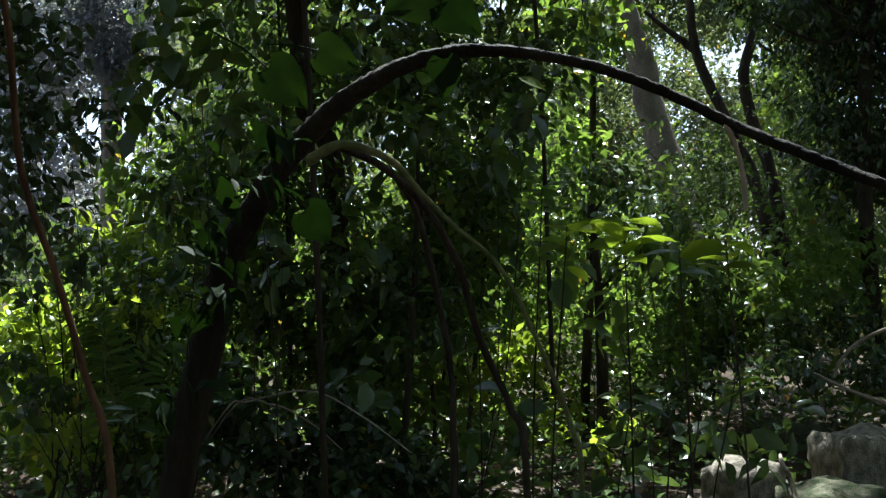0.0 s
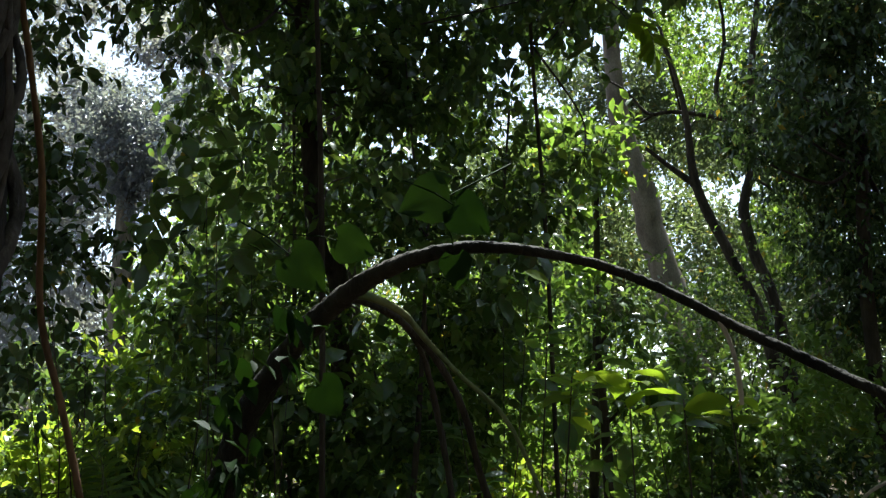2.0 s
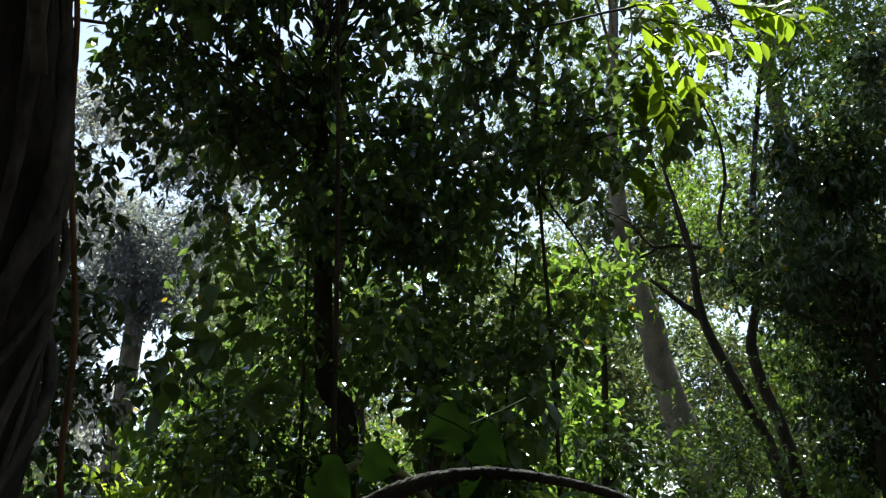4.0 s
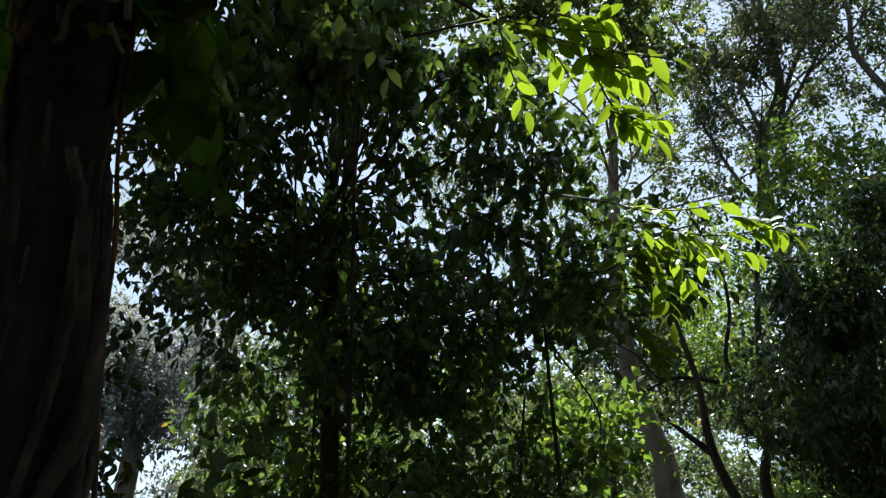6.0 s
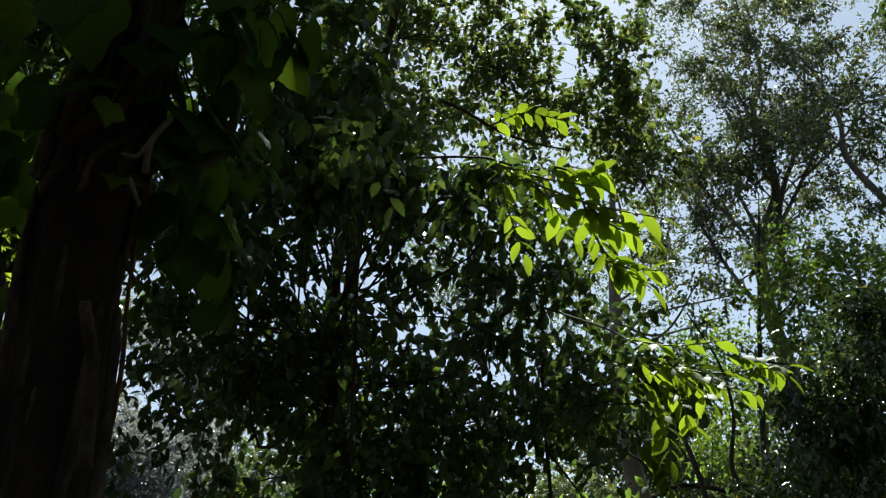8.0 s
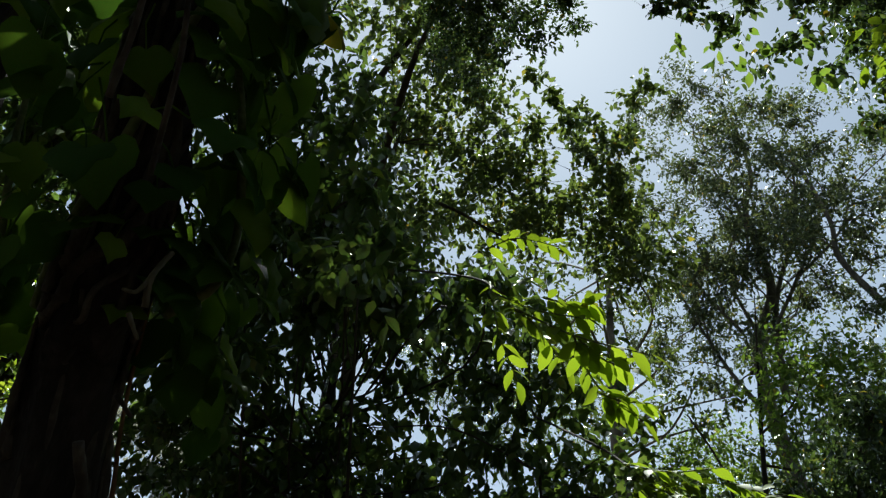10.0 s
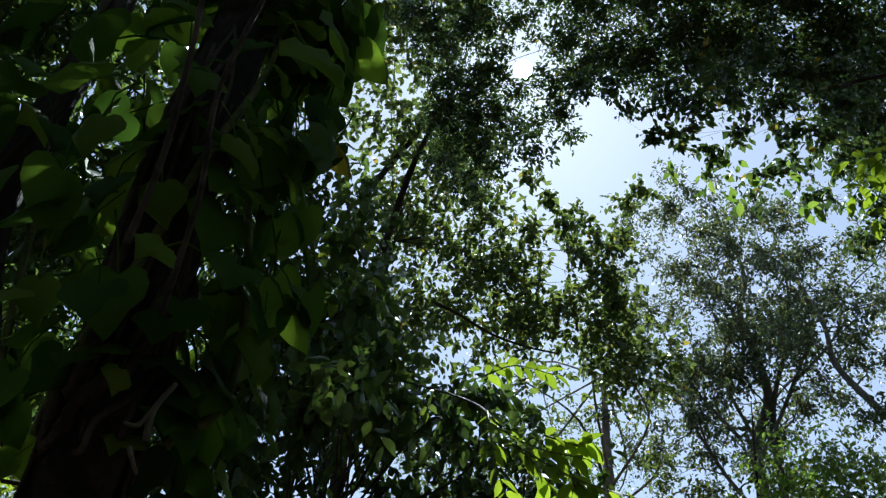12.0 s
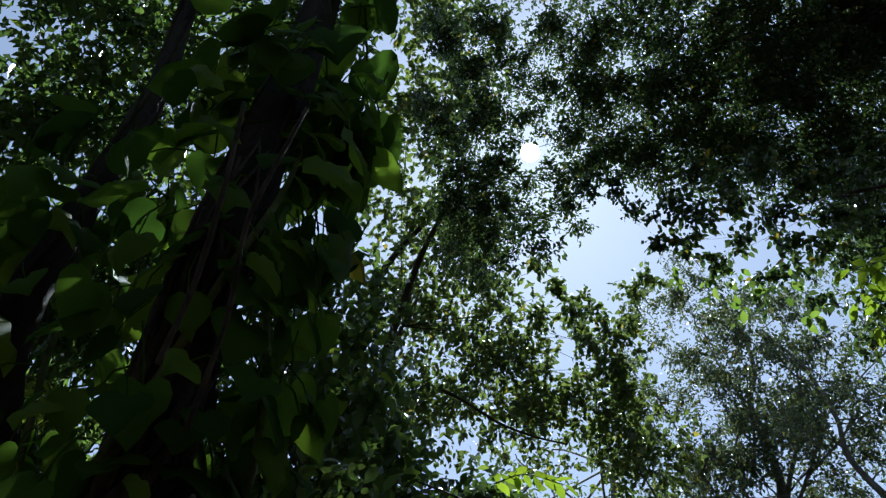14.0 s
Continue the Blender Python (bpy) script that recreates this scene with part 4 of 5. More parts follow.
liana("dark curved liana between the stems", [(0.22, 2.05, 0.88), (0.18, 2.09, 1.05), (0.10, 2.11, 1.23), (0.04, 2.06, 1.43), (-0.04, 2.00, 1.57), (-0.14, 1.86, 1.66), (-0.23, 1.73, 1.69)], [0.01, 0.01, 0.01, 0.01, 0.01, 0.01, 0.009], BARK_DARK, 54)
liana("dark upright liana between the stems", [(0.03, 2.31, 0.91), (0.02, 2.35, 1.14), (-0.03, 2.36, 1.40), (-0.08, 2.23, 1.59), (-0.14, 1.98, 1.68)], [0.01, 0.01, 0.01, 0.009, 0.008], BARK_DARK, 55)
liana("reddish brown slender leaning stem", [(-0.76, 1.79, 0.89), (-0.83, 1.79, 1.18), (-0.88, 1.74, 1.42), (-0.92, 1.67, 1.64), (-0.89, 1.55, 1.94), (-0.90, 1.39, 2.32), (-0.86, 1.23, 2.56), (-0.84, 1.07, 2.80), (-0.83, 0.91, 3.44)], [0.009, 0.0085, 0.008, 0.0075, 0.007, 0.0065, 0.006, 0.005, 0.004], BARK_RED, 56, name="sapling")
liana("pale bent twig near the ground", [(-1.73, 4.93, 0.00), (-0.77, 2.68, 0.91), (-0.68, 2.71, 0.96), (-0.47, 2.76, 0.99), (-0.29, 2.77, 0.90), (-0.11, 2.76, 0.77)], [0.003, 0.003, 0.003, 0.003, 0.003, 0.002], BARK_PALE, 57, name="twig", to_ground=False)
liana("pale bent twig near the ground", [(-1.66, 4.93, 0.00), (-0.78, 2.80, 0.90), (-0.63, 2.84, 0.93), (-0.49, 2.86, 0.86), (-0.37, 2.86, 0.76)], [0.003, 0.003, 0.003, 0.003, 0.002], BARK_PALE, 58, name="twig", to_ground=False)
liana("pale bare twig over the stones", [(2.68, 6.19, 0.00), (1.66, 3.80, 0.48), (1.59, 3.56, 0.47), (1.51, 3.32, 0.42)], [0.012, 0.011, 0.01, 0.008], BARK_PALE, 59, name="twig", to_ground=False)
liana("pale bare twig over the stones", [(1.69, 3.35, 0.96), (1.72, 3.34, 1.04), (1.80, 3.31, 1.13), (1.93, 3.24, 1.18), (2.06, 3.15, 1.05), (3.19, 4.69, 0.00)], [0.006, 0.007, 0.007, 0.008, 0.008, 0.009], BARK_PALE, 60, name="twig", to_ground=False)
liana("pale bare twig over the stones", [(1.57, 3.28, 0.99), (1.68, 3.22, 0.93), (1.80, 3.14, 0.88), (1.94, 3.05, 0.82), (3.28, 4.93, 0.00)], [0.005, 0.007, 0.008, 0.009, 0.01], BARK_PALE, 65, name="twig", to_ground=False)


def sapling(place_low, place_high, r, seed, clumps, leaf=0.08, material=LEAF_MID, label="thin dark sapling in the undergrowth", bark=BARK_DARK, outline=LEAF_LONG, **more):
    low = (place_low[0], place_low[1], -0.05)
    mid = tuple((a + b) / 2 + 0.03 for a, b in zip(low, place_high))
    return tree("sapling", label, [low, mid, place_high], [r, r * 0.85, r * 0.4], clumps, leaf, bark, material, seed, category="sapling", group="saplings", limb=r * 0.3, outline=outline, **more)


sapling((-0.36, 2.57, 1.38), (-0.54, 2.13, 4.06), 0.011, 61, [(-0.34, 2.51, 2.21, 0.10), (-0.42, 1.51, 3.54, 0.11), (-0.46, 1.50, 3.51, 0.11)], leaf=0.07, cover=0.6)
sapling((1.19, 5.78, 0.93), (1.13, 5.79, 1.86), 0.05, 62, [(1.17, 5.74, 2.07, 0.35), (1.37, 5.74, 1.48, 0.26)], leaf=0.09, cover=0.7)
sapling((1.25, 6.89, 2.36), (1.36, 6.87, 3.99), 0.045, 63, [(1.08, 6.81, 2.60, 0.36), (1.33, 6.52, 3.57, 0.41), (1.03, 6.49, 3.64, 0.41)], leaf=0.11, cover=0.8, material=LEAF_LIGHT)
sapling((-0.25, 4.00, 1.37), (-0.12, 4.01, 2.43), 0.02, 64, [(-0.13, 3.92, 2.24, 0.24), (-0.24, 3.86, 2.45, 0.21)], leaf=0.09, cover=0.7)
rng = np.random.RandomState(7)
for i in range(16):
    az, d = radians(-30 + 50 * rng.rand()), 4.0 + 4.5 * rng.rand()
    x, y = d * math.sin(az), d * math.cos(az)
    h = 1.8 + 2.0 * rng.rand() if az > -0.25 else 1.1 + 0.7 * rng.rand()
    sapling((x, y, 0), (x + 0.3 * rng.normal(), y, h), 0.008 + 0.012 * rng.rand(), 70 + i, [(x + 0.25 * rng.normal(), y + 0.25 * rng.normal(), h * (0.35 + 0.2 * k), 0.28 + 0.22 * rng.rand()) for k in range(4)], leaf=0.085, cover=0.8, material=(LEAF_MID, LEAF_LIGHT, LEAF_DARK)[i % 3])


# ---- shrubs at the left and the dark trees above them ----
def shrub(label, clumps, leaf, material, seed, group="shrubs", **more):
    x, y = np.mean([c[0] for c in clumps]), np.mean([c[1] for c in clumps])
    s = thing("shrub", (x, y, 0), label, "shrub", group)
    for i, c in enumerate(clumps[1:4]):
        part("branch", tube_mesh("branch", [(x, y, -0.05), (0.65 * x + 0.35 * c[0] + 0.12, (y + c[1]) / 2, c[2] * 0.45), c[:3]], [0.005, 0.003, 0.0015], sides=6, steps=5, origin=(x, y, 0), seed=seed + i), BARK_DARK, s)
    part("crown", crown_mesh(seed, clumps, leaf, (x, y, 0), LEAF_LONG, **more), material, s)
    return s


# Next two shrubs: their silhouette darkness is put into the leaf colour.
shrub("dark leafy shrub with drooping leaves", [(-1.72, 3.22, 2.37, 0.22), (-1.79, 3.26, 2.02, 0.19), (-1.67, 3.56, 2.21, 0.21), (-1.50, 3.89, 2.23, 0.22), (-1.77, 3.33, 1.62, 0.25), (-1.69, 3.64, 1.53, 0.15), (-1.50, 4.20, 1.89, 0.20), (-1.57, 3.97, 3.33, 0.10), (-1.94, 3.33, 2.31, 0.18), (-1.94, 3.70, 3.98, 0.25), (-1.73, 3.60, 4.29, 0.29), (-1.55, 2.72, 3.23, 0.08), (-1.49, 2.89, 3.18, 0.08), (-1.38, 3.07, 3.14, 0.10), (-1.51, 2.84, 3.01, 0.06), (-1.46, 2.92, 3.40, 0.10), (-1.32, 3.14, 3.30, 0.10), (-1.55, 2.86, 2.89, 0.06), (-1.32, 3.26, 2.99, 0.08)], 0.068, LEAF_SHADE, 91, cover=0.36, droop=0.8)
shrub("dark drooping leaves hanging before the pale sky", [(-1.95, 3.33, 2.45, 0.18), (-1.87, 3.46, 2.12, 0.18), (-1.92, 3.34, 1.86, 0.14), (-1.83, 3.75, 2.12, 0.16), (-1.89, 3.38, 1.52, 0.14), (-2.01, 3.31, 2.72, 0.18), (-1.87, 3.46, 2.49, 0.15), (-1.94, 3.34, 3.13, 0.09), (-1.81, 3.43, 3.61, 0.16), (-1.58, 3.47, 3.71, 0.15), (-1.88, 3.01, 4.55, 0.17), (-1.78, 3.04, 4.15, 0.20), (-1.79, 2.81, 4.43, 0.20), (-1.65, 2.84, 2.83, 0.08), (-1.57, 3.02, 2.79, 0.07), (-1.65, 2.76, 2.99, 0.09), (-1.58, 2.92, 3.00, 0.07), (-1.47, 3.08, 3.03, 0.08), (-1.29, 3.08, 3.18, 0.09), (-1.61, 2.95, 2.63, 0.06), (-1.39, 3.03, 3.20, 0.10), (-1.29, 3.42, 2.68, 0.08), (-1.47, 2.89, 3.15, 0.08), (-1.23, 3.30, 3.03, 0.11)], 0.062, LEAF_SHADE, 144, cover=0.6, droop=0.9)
shrub("low dark shrub beside the leaning stem", [(-1.61, 2.86, 1.34, 0.10), (-1.56, 2.87, 1.09, 0.12), (-1.43, 2.92, 0.98, 0.11), (-1.54, 2.85, 0.89, 0.13), (-1.26, 2.98, 0.89, 0.11), (-1.17, 3.30, 1.14, 0.10), (-1.25, 3.29, 1.33, 0.08)], 0.06, LEAF_DARK, 145, cover=0.4, droop=0.7)
shrub("shrub with backlight put into its bright green leaf colour", [(-2.22, 5.46, 1.67, 0.26), (-2.08, 5.52, 1.19, 0.26), (-2.67, 5.25, 1.13, 0.30), (-2.37, 5.37, 0.81, 0.35), (-2.72, 5.16, 0.53, 0.35)], 0.1, LEAF_SUN, 92, cover=1.0)
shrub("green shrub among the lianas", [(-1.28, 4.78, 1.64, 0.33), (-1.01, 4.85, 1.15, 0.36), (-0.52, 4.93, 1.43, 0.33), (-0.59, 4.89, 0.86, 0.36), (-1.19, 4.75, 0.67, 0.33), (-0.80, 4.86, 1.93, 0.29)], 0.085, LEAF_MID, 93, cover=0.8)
shrub("shrub with backlight put into its bright green leaf colour", [(0.29, 7.00, 0.37, 0.36), (-0.12, 7.04, 0.62, 0.31), (0.60, 7.02, 0.73, 0.31), (0.98, 6.90, 0.14, 0.31)], 0.1, LEAF_SUN, 94, cover=0.9)
shrub("leafy shrub with small dark leaves", [(0.36, 6.46, 1.92, 0.43), (0.83, 6.44, 1.44, 0.43), (0.46, 6.47, 1.25, 0.38), (1.83, 6.83, 1.04, 0.47), (2.33, 6.68, 1.05, 0.42), (1.79, 6.19, 0.63, 0.38)], 0.075, LEAF_LIGHT, 95, cover=0.8)
shrub("green shrub behind the stones", [(3.22, 6.94, 0.84, 0.51), (3.60, 6.77, 1.24, 0.56), (3.41, 6.17, 0.72, 0.36), (2.72, 6.45, 1.25, 0.41), (3.29, 6.73, 1.74, 0.50)], 0.09, LEAF_LIGHT, 96, cover=0.75)
shrub("shrub with backlight put into its bright green leaf colour", [(-3.11, 6.23, 0.71, 0.36), (-2.51, 6.46, 0.41, 0.36), (-2.26, 7.64, 0.67, 0.41), (-2.52, 7.59, 1.23, 0.35), (-1.45, 8.85, 0.68, 0.40), (-0.55, 8.97, 0.93, 0.40)], 0.12, LEAF_SUN, 97, cover=1.1)
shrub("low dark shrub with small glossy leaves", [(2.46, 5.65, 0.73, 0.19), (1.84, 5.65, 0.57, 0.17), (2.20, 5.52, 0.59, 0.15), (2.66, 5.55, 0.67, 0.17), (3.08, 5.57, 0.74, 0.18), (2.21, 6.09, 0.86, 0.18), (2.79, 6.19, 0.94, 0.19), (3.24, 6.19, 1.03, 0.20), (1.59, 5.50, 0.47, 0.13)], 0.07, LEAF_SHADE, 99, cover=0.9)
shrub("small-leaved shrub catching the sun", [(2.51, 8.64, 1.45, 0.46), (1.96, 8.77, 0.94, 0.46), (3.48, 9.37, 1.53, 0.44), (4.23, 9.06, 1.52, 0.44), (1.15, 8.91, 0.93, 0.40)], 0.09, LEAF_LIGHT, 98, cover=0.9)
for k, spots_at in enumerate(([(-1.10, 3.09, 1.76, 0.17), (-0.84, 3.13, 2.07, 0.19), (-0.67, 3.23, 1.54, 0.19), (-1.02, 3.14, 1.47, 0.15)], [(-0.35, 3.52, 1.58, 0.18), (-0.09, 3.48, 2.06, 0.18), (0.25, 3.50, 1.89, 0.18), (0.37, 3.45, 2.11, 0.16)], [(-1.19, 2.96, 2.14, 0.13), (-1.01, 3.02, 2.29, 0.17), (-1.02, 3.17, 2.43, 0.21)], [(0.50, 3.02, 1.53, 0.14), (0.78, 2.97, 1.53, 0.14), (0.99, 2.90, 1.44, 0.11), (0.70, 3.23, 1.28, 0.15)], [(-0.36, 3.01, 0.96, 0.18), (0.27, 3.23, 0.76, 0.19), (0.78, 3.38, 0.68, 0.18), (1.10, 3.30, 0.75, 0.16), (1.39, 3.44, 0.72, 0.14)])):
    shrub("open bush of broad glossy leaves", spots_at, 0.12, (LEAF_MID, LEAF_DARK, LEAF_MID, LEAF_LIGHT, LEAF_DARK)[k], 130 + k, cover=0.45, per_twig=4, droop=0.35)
shrub("shrub with a sun patch put into its light green leaf colour", [(-2.50, 4.80, 1.01, 0.24), (-2.23, 4.93, 1.03, 0.20), (-2.01, 5.04, 1.47, 0.16), (-1.84, 5.10, 1.13, 0.16), (-1.74, 3.29, 0.77, 0.19), (-1.52, 3.96, 1.22, 0.14), (-1.65, 3.59, 0.69, 0.18)], 0.075, LEAF_SUN, 141, cover=0.6, droop=0.3)
shrub("shrub with a sun patch put into its light green leaf colour", [(0.22, 4.66, 0.72, 0.17), (-0.05, 4.65, 0.62, 0.14), (0.59, 4.59, 0.49, 0.17), (0.83, 4.30, 0.46, 0.13), (1.07, 4.51, 0.51, 0.14)], 0.07, LEAF_SUN, 142, cover=0.5, droop=0.3)
# Added mound: dark leaves stand in for deep shade on the ground.
shrub("low mound of dark dense leaves added for deep shade", [(-0.76, 3.14, 0.69, 0.19), (-0.52, 3.17, 0.63, 0.19), (-0.24, 3.20, 0.61, 0.17), (-0.92, 3.13, 0.87, 0.15), (-0.40, 3.34, 0.78, 0.15), (-0.06, 3.31, 0.53, 0.15)], 0.06, LEAF_SHADE, 143, cover=1.6, droop=0.3)
tree("light_tree", "slender tree with mid-green leaves lit through", [(0.65, 4.56, 0.70), (0.59, 4.56, 2.37), (0.50, 4.48, 3.55), (0.45, 4.23, 4.17), (0.47, 4.15, 4.84)], [0.014, 0.013, 0.012, 0.01, 0.006],
    [(0.60, 3.91, 3.91, 0.28), (0.93, 3.91, 3.81, 0.24), (0.82, 4.07, 3.56, 0.21), (0.83, 4.57, 2.94, 0.22), (1.06, 3.77, 3.98, 0.21), (0.86, 3.29, 3.76, 0.22), (1.06, 3.35, 3.53, 0.19), (0.63, 3.48, 3.47, 0.19), (0.32, 3.17, 4.52, 0.20), (-0.57, 3.69, 4.15, 0.14), (-0.68, 3.29, 4.70, 0.17), (0.44, 3.78, 4.51, 0.29), (0.71, 3.69, 4.58, 0.22), (0.87, 3.92, 4.19, 0.22)],
    0.085, BARK_DARK, LEAF_MID, 32, limb=0.008, outline=LEAF_LONG, cover=0.5, droop=0.6)
tree("dense_tree", "dark dense tree behind the vine-clad trunk", [(-3.6, 3.6, -0.05), (-3.4, 3.6, 2.5), (-3.0, 3.7, 5), (-2.6, 3.8, 7)], [0.16, 0.13, 0.1, 0.04],
    [(-2.72, 2.49, 5.36, 0.47), (-2.94, 3.16, 5.12, 0.42), (-3.09, 3.70, 4.75, 0.39), (-2.99, 2.61, 5.91, 0.61), (-2.99, 3.38, 5.18, 0.43), (-1.77, 2.64, 6.54, 0.56), (-1.31, 3.03, 6.40, 0.52), (-1.70, 3.23, 6.11, 0.52), (-1.70, 3.58, 5.41, 0.46), (-2.34, 2.54, 6.36, 0.56), (-3.18, 1.94, 6.97, 0.67), (-2.55, 1.98, 7.30, 0.62), (-1.87, 1.97, 7.57, 0.52), (-1.40, 2.36, 7.51, 0.43), (-3.48, 1.56, 7.65, 0.73), (-2.57, 1.58, 8.09, 0.73), (-1.62, 1.55, 8.40, 0.57), (-3.41, 2.14, 6.65, 0.57), (-2.49, 2.86, 5.90, 0.61), (-1.98, 3.75, 4.70, 0.32), (-1.64, 3.56, 5.14, 0.36), (-1.94, 3.77, 4.23, 0.23)],
    0.1, BARK_DARK, LEAF_DARK, 29, limb=0.015, split=4, cover=0.7, droop=0.7)
tree("sunlit_tree", "slender tree beyond the dark trunks, sunlight put into its yellow-green leaf colour", [(-4.6, 5.4, -0.05), (-4.5, 5.4, 3), (-3.62, 4.67, 5.32), (-3.51, 4.53, 5.56)], [0.07, 0.06, 0.04, 0.015],
    [(-3.50, 4.30, 5.50, 0.31), (-3.25, 4.60, 5.30, 0.28), (-3.49, 4.57, 5.11, 0.26), (-3.45, 4.56, 5.25, 0.26), (-3.50, 4.76, 4.87, 0.26), (-2.34, 4.88, 5.57, 0.23), (-2.02, 5.03, 5.53, 0.21), (-2.42, 2.30, 4.68, 0.09), (-2.48, 2.62, 4.64, 0.08), (-2.55, 2.77, 4.41, 0.09), (-2.68, 3.10, 4.24, 0.10), (-2.63, 3.29, 4.02, 0.07), (-2.30, 2.39, 4.70, 0.06)], 0.08, BARK_DARK, LEAF_SUN, 34, limb=0.012, cover=0.7)
tree("hazy_tree", "distant feathery tree with blue haze put into its leaf colour", [(-8.66, 20.23, 1.23), (-8.79, 20.17, 7.20), (-8.88, 20.04, 7.37), (-8.96, 20.01, 8.50)], [0.3, 0.25, 0.12, 0.03],
    [(-8.75, 19.24, 7.51, 0.97), (-7.93, 19.68, 7.21, 0.65), (-8.72, 19.22, 7.43, 1.13), (-8.98, 18.78, 8.37, 0.89), (-8.31, 19.63, 6.63, 0.81), (-7.94, 20.99, 9.77, 0.88), (-8.93, 18.81, 8.49, 0.89), (-7.88, 19.54, 7.69, 0.89), (-8.67, 19.36, 7.18, 0.81), (-7.68, 21.37, 9.12, 0.88), (-7.92, 19.23, 8.01, 1.05), (-8.54, 18.67, 8.88, 0.73), (-7.21, 19.12, 9.11, 0.81), (-7.67, 19.64, 6.94, 0.97)], 0.16, BARK_GREY, LEAF_BLUE_HAZE, 30, limb=0.03, split=2, cover=0.5, tilt=1.2)
# Unseen canopy added above and behind the camera; its cover sets the skylight.
tree("overhead_shade_tree", "unseen dark canopy added over the clearing to block sky light", [(-2.5, -4.5, 0), (-2.3, -4.3, 4), (-1.5, -3.5, 9)], [0.25, 0.2, 0.1],
    [(-9 + 3.6 * (k % 6) + (k // 6 % 2), -9 + 3.4 * (k // 6), 9.5 + 0.8 * (k % 3), 2.0) for k in range(18)] + [(-5, 1.2, 10, 2.0), (5.5, 0.8, 9, 2.0), (-8, 4, 8.5, 2.2), (8, 3.5, 8, 2.0)], 0.3, BARK_DARK, LEAF_DARK, 31, limb=0.05, cover=0.5)


# ---- sunlit sprays of leaves ----
def spray(label, stem, shoots, leaf, seed, pairs=9):
    """A branch with shoots that carry leaves in two rows."""
    b = thing("leafy_branch", stem[0], label, "branch", "sunlit branches")
    part("stem", tube_mesh("stem", stem, [0.006, 0.003], sides=6, steps=6, origin=stem[0], seed=seed), BARK_DARK, b)
    rng = np.random.RandomState(seed)
    for pts in shoots:
        part("shoot", tube_mesh("shoot", pts, [0.003, 0.0015], sides=5, steps=5, origin=stem[0], seed=seed), STEM_GREEN, b)
        line = curve_points(pts, 8)
        for k in range(pairs):
            i = int((k + 0.7) / pairs * (len(line) - 2))
            way = line[i + 1] - line[i]
            way /= np.linalg.norm(way)
            across = np.cross(way, (0, 0, 1))
            across /= np.linalg.norm(across) + 1e-6
            for s in (-1, 1):
                along = across * s * 0.9 + way * 0.6 + np.array((0, 0, -0.35)) + 0.25 * rng.normal(size=3)
                leaf_at(spray_mesh, b, line[i], along, np.array((0, -0.25, 1)) + 0.35 * rng.normal(size=3), leaf * (0.75 + 0.4 * rng.rand()))
        leaf_at(spray_mesh, b, line[-1], line[-1] - line[-3] + np.array((0, 0, -0.02)), (0, -0.2, 1), leaf)
    return b


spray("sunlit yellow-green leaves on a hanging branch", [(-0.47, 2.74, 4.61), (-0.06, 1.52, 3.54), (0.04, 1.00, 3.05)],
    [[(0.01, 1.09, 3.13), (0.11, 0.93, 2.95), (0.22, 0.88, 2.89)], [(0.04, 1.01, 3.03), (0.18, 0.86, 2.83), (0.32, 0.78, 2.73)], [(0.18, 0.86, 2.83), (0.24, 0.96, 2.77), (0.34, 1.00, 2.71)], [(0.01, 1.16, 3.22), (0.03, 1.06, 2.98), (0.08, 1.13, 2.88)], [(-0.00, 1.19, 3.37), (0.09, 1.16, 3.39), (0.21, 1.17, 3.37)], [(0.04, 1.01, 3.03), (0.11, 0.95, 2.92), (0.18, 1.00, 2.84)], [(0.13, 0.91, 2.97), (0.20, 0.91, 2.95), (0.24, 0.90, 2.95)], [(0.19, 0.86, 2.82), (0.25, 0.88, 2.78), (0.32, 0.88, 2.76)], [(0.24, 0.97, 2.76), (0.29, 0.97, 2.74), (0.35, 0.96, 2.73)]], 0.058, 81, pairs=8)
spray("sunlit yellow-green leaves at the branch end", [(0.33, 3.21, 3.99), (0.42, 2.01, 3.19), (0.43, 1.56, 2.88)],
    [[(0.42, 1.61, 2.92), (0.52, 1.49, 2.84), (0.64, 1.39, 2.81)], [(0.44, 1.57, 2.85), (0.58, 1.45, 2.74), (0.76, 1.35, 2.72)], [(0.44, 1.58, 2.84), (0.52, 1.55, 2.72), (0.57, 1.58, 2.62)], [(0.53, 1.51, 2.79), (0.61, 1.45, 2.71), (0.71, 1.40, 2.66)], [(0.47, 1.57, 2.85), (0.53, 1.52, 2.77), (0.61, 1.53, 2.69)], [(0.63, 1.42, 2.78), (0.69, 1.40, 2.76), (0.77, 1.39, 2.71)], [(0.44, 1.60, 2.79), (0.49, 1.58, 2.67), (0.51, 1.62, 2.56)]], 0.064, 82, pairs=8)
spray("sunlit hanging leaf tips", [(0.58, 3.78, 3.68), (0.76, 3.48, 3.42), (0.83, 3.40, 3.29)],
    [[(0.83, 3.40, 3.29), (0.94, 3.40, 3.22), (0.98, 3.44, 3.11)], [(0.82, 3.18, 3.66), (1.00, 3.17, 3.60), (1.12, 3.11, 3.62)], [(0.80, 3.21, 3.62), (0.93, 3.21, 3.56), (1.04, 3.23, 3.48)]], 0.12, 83)
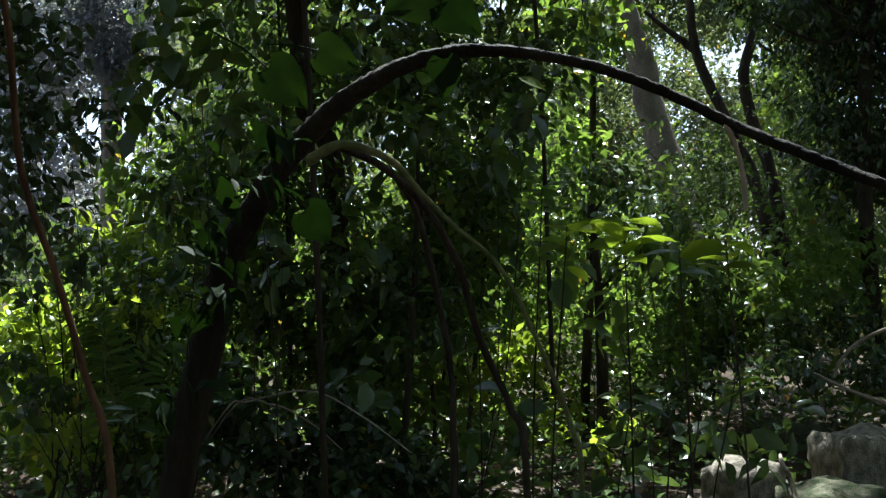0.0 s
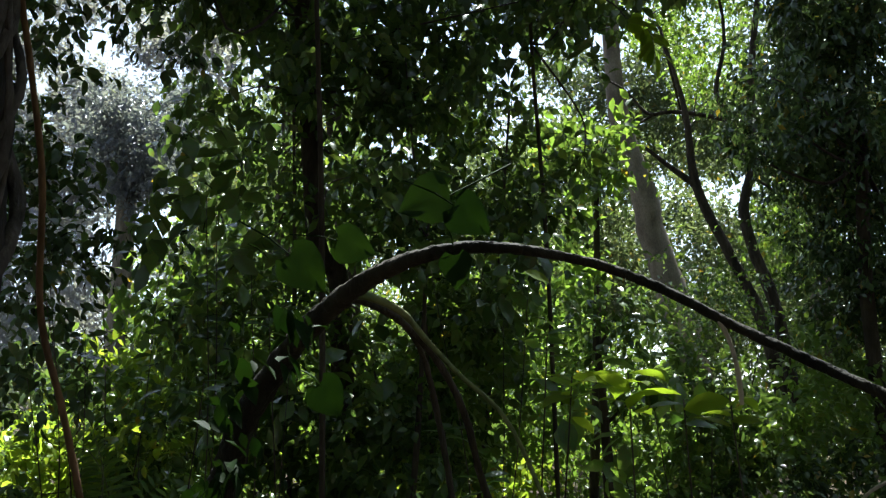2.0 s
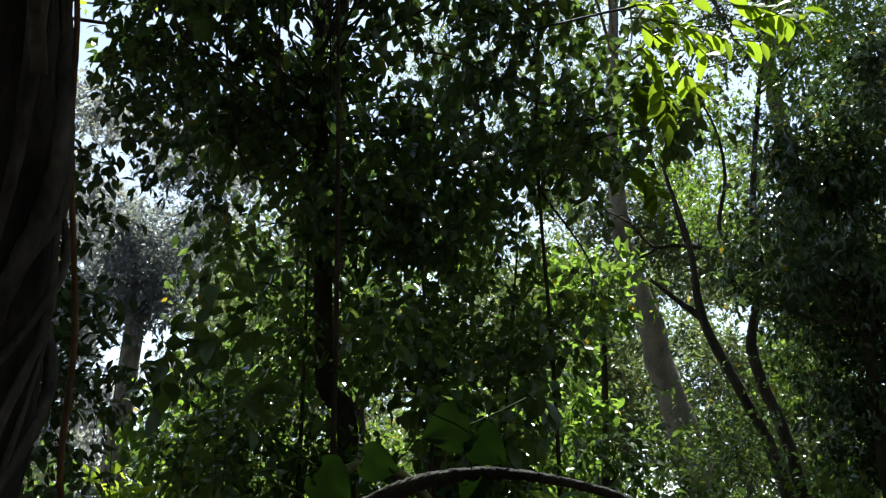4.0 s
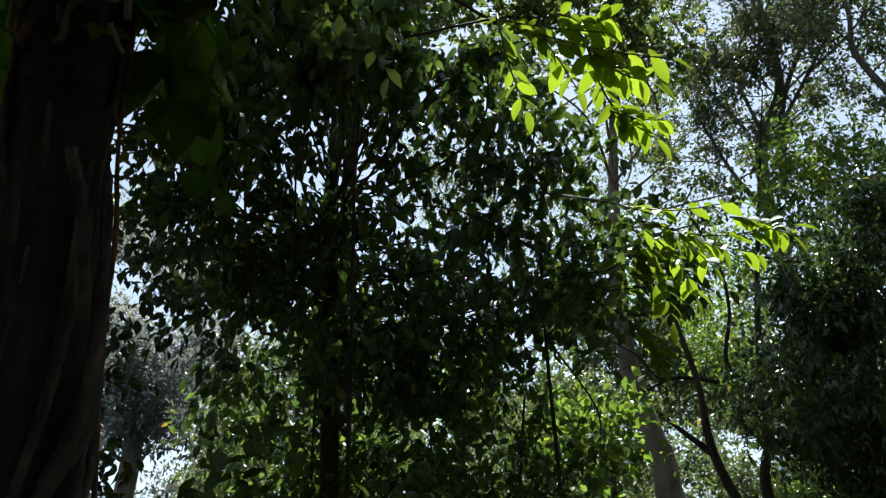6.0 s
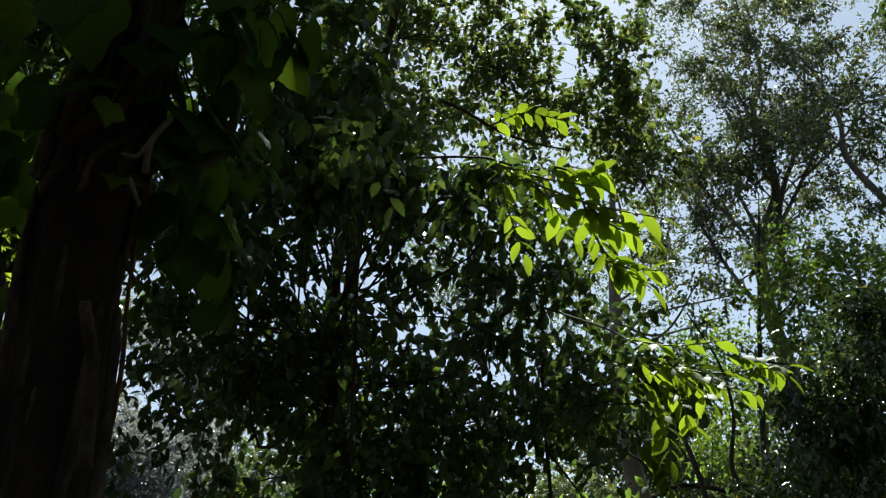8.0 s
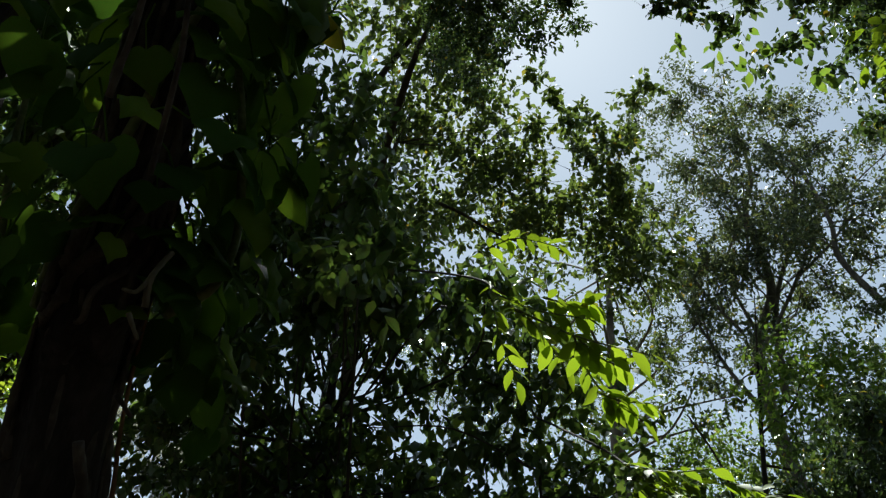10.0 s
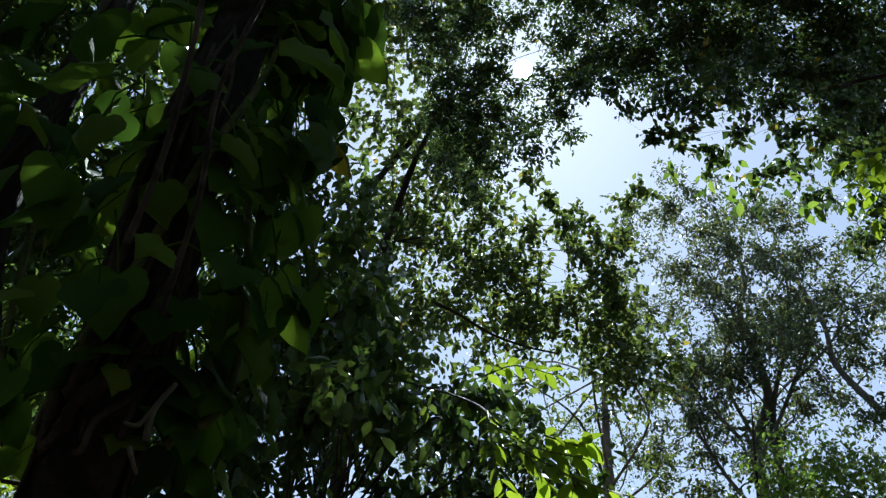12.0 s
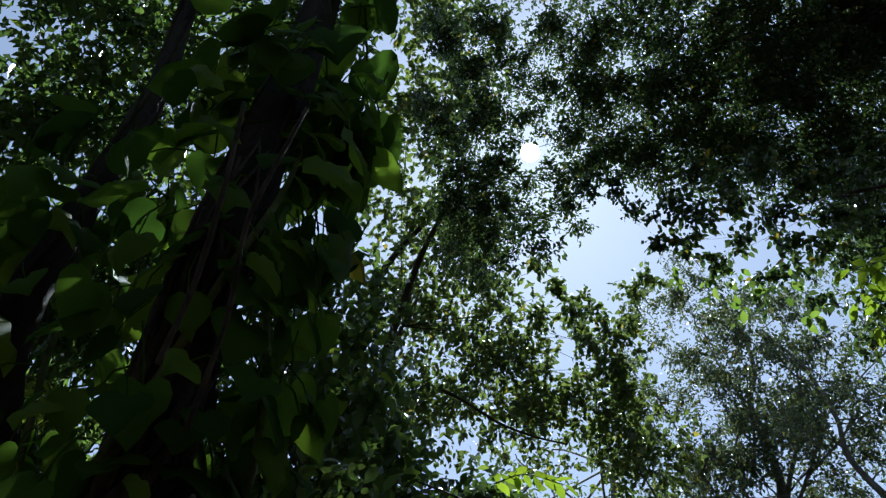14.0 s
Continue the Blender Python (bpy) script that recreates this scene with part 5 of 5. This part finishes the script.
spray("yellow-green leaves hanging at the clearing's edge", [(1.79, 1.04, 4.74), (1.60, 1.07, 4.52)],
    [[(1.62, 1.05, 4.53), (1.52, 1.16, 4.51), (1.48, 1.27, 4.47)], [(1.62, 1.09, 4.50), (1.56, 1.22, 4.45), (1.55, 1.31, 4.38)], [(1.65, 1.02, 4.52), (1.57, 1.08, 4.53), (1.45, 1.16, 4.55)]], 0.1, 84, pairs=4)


# ---- low plants, stones and litter ----
def rosette(label, place, size, count, seed, me, stem_r=0.0035):
    base = (place[0], place[1], 0)
    p = thing("seedling", base, label, "plant", "seedlings")
    part("stem", tube_mesh("stem", [(base[0], base[1], -0.03), (base[0] + 0.07 * math.sin(seed), base[1] + 0.05, place[2] / 2), place], [stem_r, stem_r * 0.8, stem_r * 0.5], sides=6, steps=6, origin=base, seed=seed), BARK_DARK, p)
    rng = np.random.RandomState(seed)
    for k in range(count):
        a = 2.4 * k + rng.rand()
        out = np.array((math.cos(a), math.sin(a), 0.25 * rng.normal() + 0.1))
        leaf_at(me, p, np.array(place) - np.array((0, 0, 0.012 * k)), out, np.array((0, 0, 1)) + 0.3 * rng.normal(size=3), size * (0.7 + 0.5 * rng.rand()))
    return p


for k, (place, size, n) in enumerate((((0.30, 1.86, 1.52), 0.09, 9), ((0.43, 1.83, 1.53), 0.1, 9), ((0.65, 1.77, 1.48), 0.09, 7), ((0.57, 1.86, 1.47), 0.08, 6), ((0.27, 2.09, 1.64), 0.09, 6), ((0.91, 2.41, 1.08), 0.12, 6), ((0.64, 2.61, 1.02), 0.12, 6), ((0.12, 2.59, 1.21), 0.12, 6), ((-0.01, 2.83, 1.35), 0.1, 5), ((-0.60, 2.50, 1.73), 0.1, 6), ((-0.95, 2.38, 1.00), 0.12, 6), ((-0.72, 2.25, 1.50), 0.1, 6))):
    # These seedlings take the bright leaf, so skylight is put into their colour.
    if k in (0, 1, 2, 5):
        rosette("young plant with skylight put into its light green leaves", place, size * 1.1, n, 100 + k, spray_mesh)
    else:
        rosette("young plant with glossy pointed leaves", place, size, n, 100 + k, sapling_mesh)


def fern(label, base, fronds, seed):
    f = thing("fern", (base[0], base[1], 0), label, "fern")
    rng = np.random.RandomState(seed)
    for pts in fronds:
        line = curve_points(pts, 12)
        part("frond_stem", tube_mesh("frond_stem", pts, [0.004, 0.001], sides=5, steps=8, origin=f.location, seed=seed), STEM_GREEN, f)
        place, along, normal, size = [], [], [], []
        for i in range(3, len(line) - 1, 2):
            w = line[i + 1] - line[i - 1]
            w /= np.linalg.norm(w)
            c = np.cross(w, (0.2, -0.9, 0.5))
            for s in (-1, 1):
                place.append(line[i]), along.append(c * s + 0.25 * w), normal.append((0.1, -0.6, 0.8)), size.append(0.15 * (1 - 0.75 * i / len(line)))
        me = leaf_cloud("frond", np.array(place) - np.array(f.location), np.array(along), np.array(normal), np.array(size), (LEAF_LONG[0] * np.array((0.45, 1, 1)), LEAF_LONG[1]))
        part("frond", me, LEAF_LIGHT, f)
    return f


fern("green fern with arching fronds", (-1.13, 2.80, 0.85), [[(-1.15, 2.79, 0.85), (-1.20, 2.81, 1.09), (-1.26, 2.79, 1.23), (-1.36, 2.75, 1.32)], [(-1.14, 2.80, 0.85), (-1.21, 2.79, 1.01), (-1.23, 2.80, 1.19), (-1.28, 2.79, 1.34)], [(-1.11, 2.81, 0.85), (-1.11, 2.84, 1.05), (-1.02, 2.88, 1.17)]], 111)


def stone(name, label, place, size, material, seed, turn=0.0):
    bm = bmesh.new()
    bmesh.ops.create_icosphere(bm, subdivisions=4, radius=1)
    for v in bm.verts:
        q = v.co
        box = max(abs(q.x), abs(q.y), abs(q.z))
        k = 0.25 + 0.75 / box * 0.8
        n = 0.22 * noise.noise(q * 1.3 + Vector((seed, 0, 0))) + 0.09 * noise.noise(q * 4 + Vector((0, seed, 0))) + 0.03 * noise.noise(q * 11 + Vector((0, 0, seed)))
        v.co = q * k * (1 + n)
    me = bpy.data.meshes.new(name)
    bm.to_mesh(me)
    bm.free()
    me.polygons.foreach_set("use_smooth", [True] * len(me.polygons))
    ob = part(name, me, material)
    ob.matrix_world = pose(*place, 0, 0, turn) @ Matrix.Diagonal((*size, 1))
    return tagged(ob, label, "stone", "stones")


s1, s2, s3, s4 = (2.46, 4.53, 0.00), (2.07, 4.13, 0.00), (1.65, 4.32, 0.00), (2.88, 6.19, 0.00)
stone("stone", "upright grey stone slab with lichen", (s1[0], s1[1], 0.2), (0.3, 0.2, 0.36), STONE, 3.1, 8)
stone("stone", "mossy rounded boulder beside the slab", (s2[0], s2[1], 0.08), (0.33, 0.22, 0.26), STONE_MOSS, 5.7, 20)
stone("stone", "pale flat rock with sunlight put into its colour", (s3[0], s3[1], 0.14), (0.24, 0.2, 0.27), STONE, 8.2, 35)
stone("stone", "low grey stone half sunk in litter", (s4[0], s4[1] + 0.2, 0.02), (0.3, 0.22, 0.2), STONE_MOSS, 9.4, -15)


def scatter(name, seed, count, r0, r1, az0, az1, leaf, material, label, lift, tilt):
    rng = np.random.RandomState(seed)
    d = np.sqrt(r0**2 + (r1**2 - r0**2) * rng.rand(count))
    a = np.radians(az0 + (az1 - az0) * rng.rand(count))
    x, y = d * np.sin(a), d * np.cos(a)
    z = np.array([ground_height(i, j) for i, j in zip(x, y)]) + 0.01 + lift * rng.rand(count)
    for sx, sy, sz in (s1, s2, s3, s4):
        keep = np.hypot(x - sx + 0.1, y - sy + 0.25) > 0.55
        x, y, z = x[keep], y[keep], z[keep]
    count = len(x)
    along = rng.normal(size=(count, 3)) * np.array((1, 1, tilt))
    normal = rng.normal(size=(count, 3)) * tilt + np.array((0, 0, 1))
    me = leaf_cloud(name, np.stack([x, y, z], 1), along, normal, leaf * (0.6 + 0.8 * rng.rand(count)), LEAF_LONG)
    return tagged(part(name, me, material), label, "foliage", kind="stuff")


scatter("leaf_litter", 121, 26000, 0.3, 9, -180, 180, 0.09, LITTER, "dead brown leaves lying on the soil", 0.03, 0.25)
scatter("ground_cover", 122, 9000, 2.2, 8, -45, 45, 0.085, LEAF_DARK, "low glossy dark leaves over the ground", 0.35, 0.45)
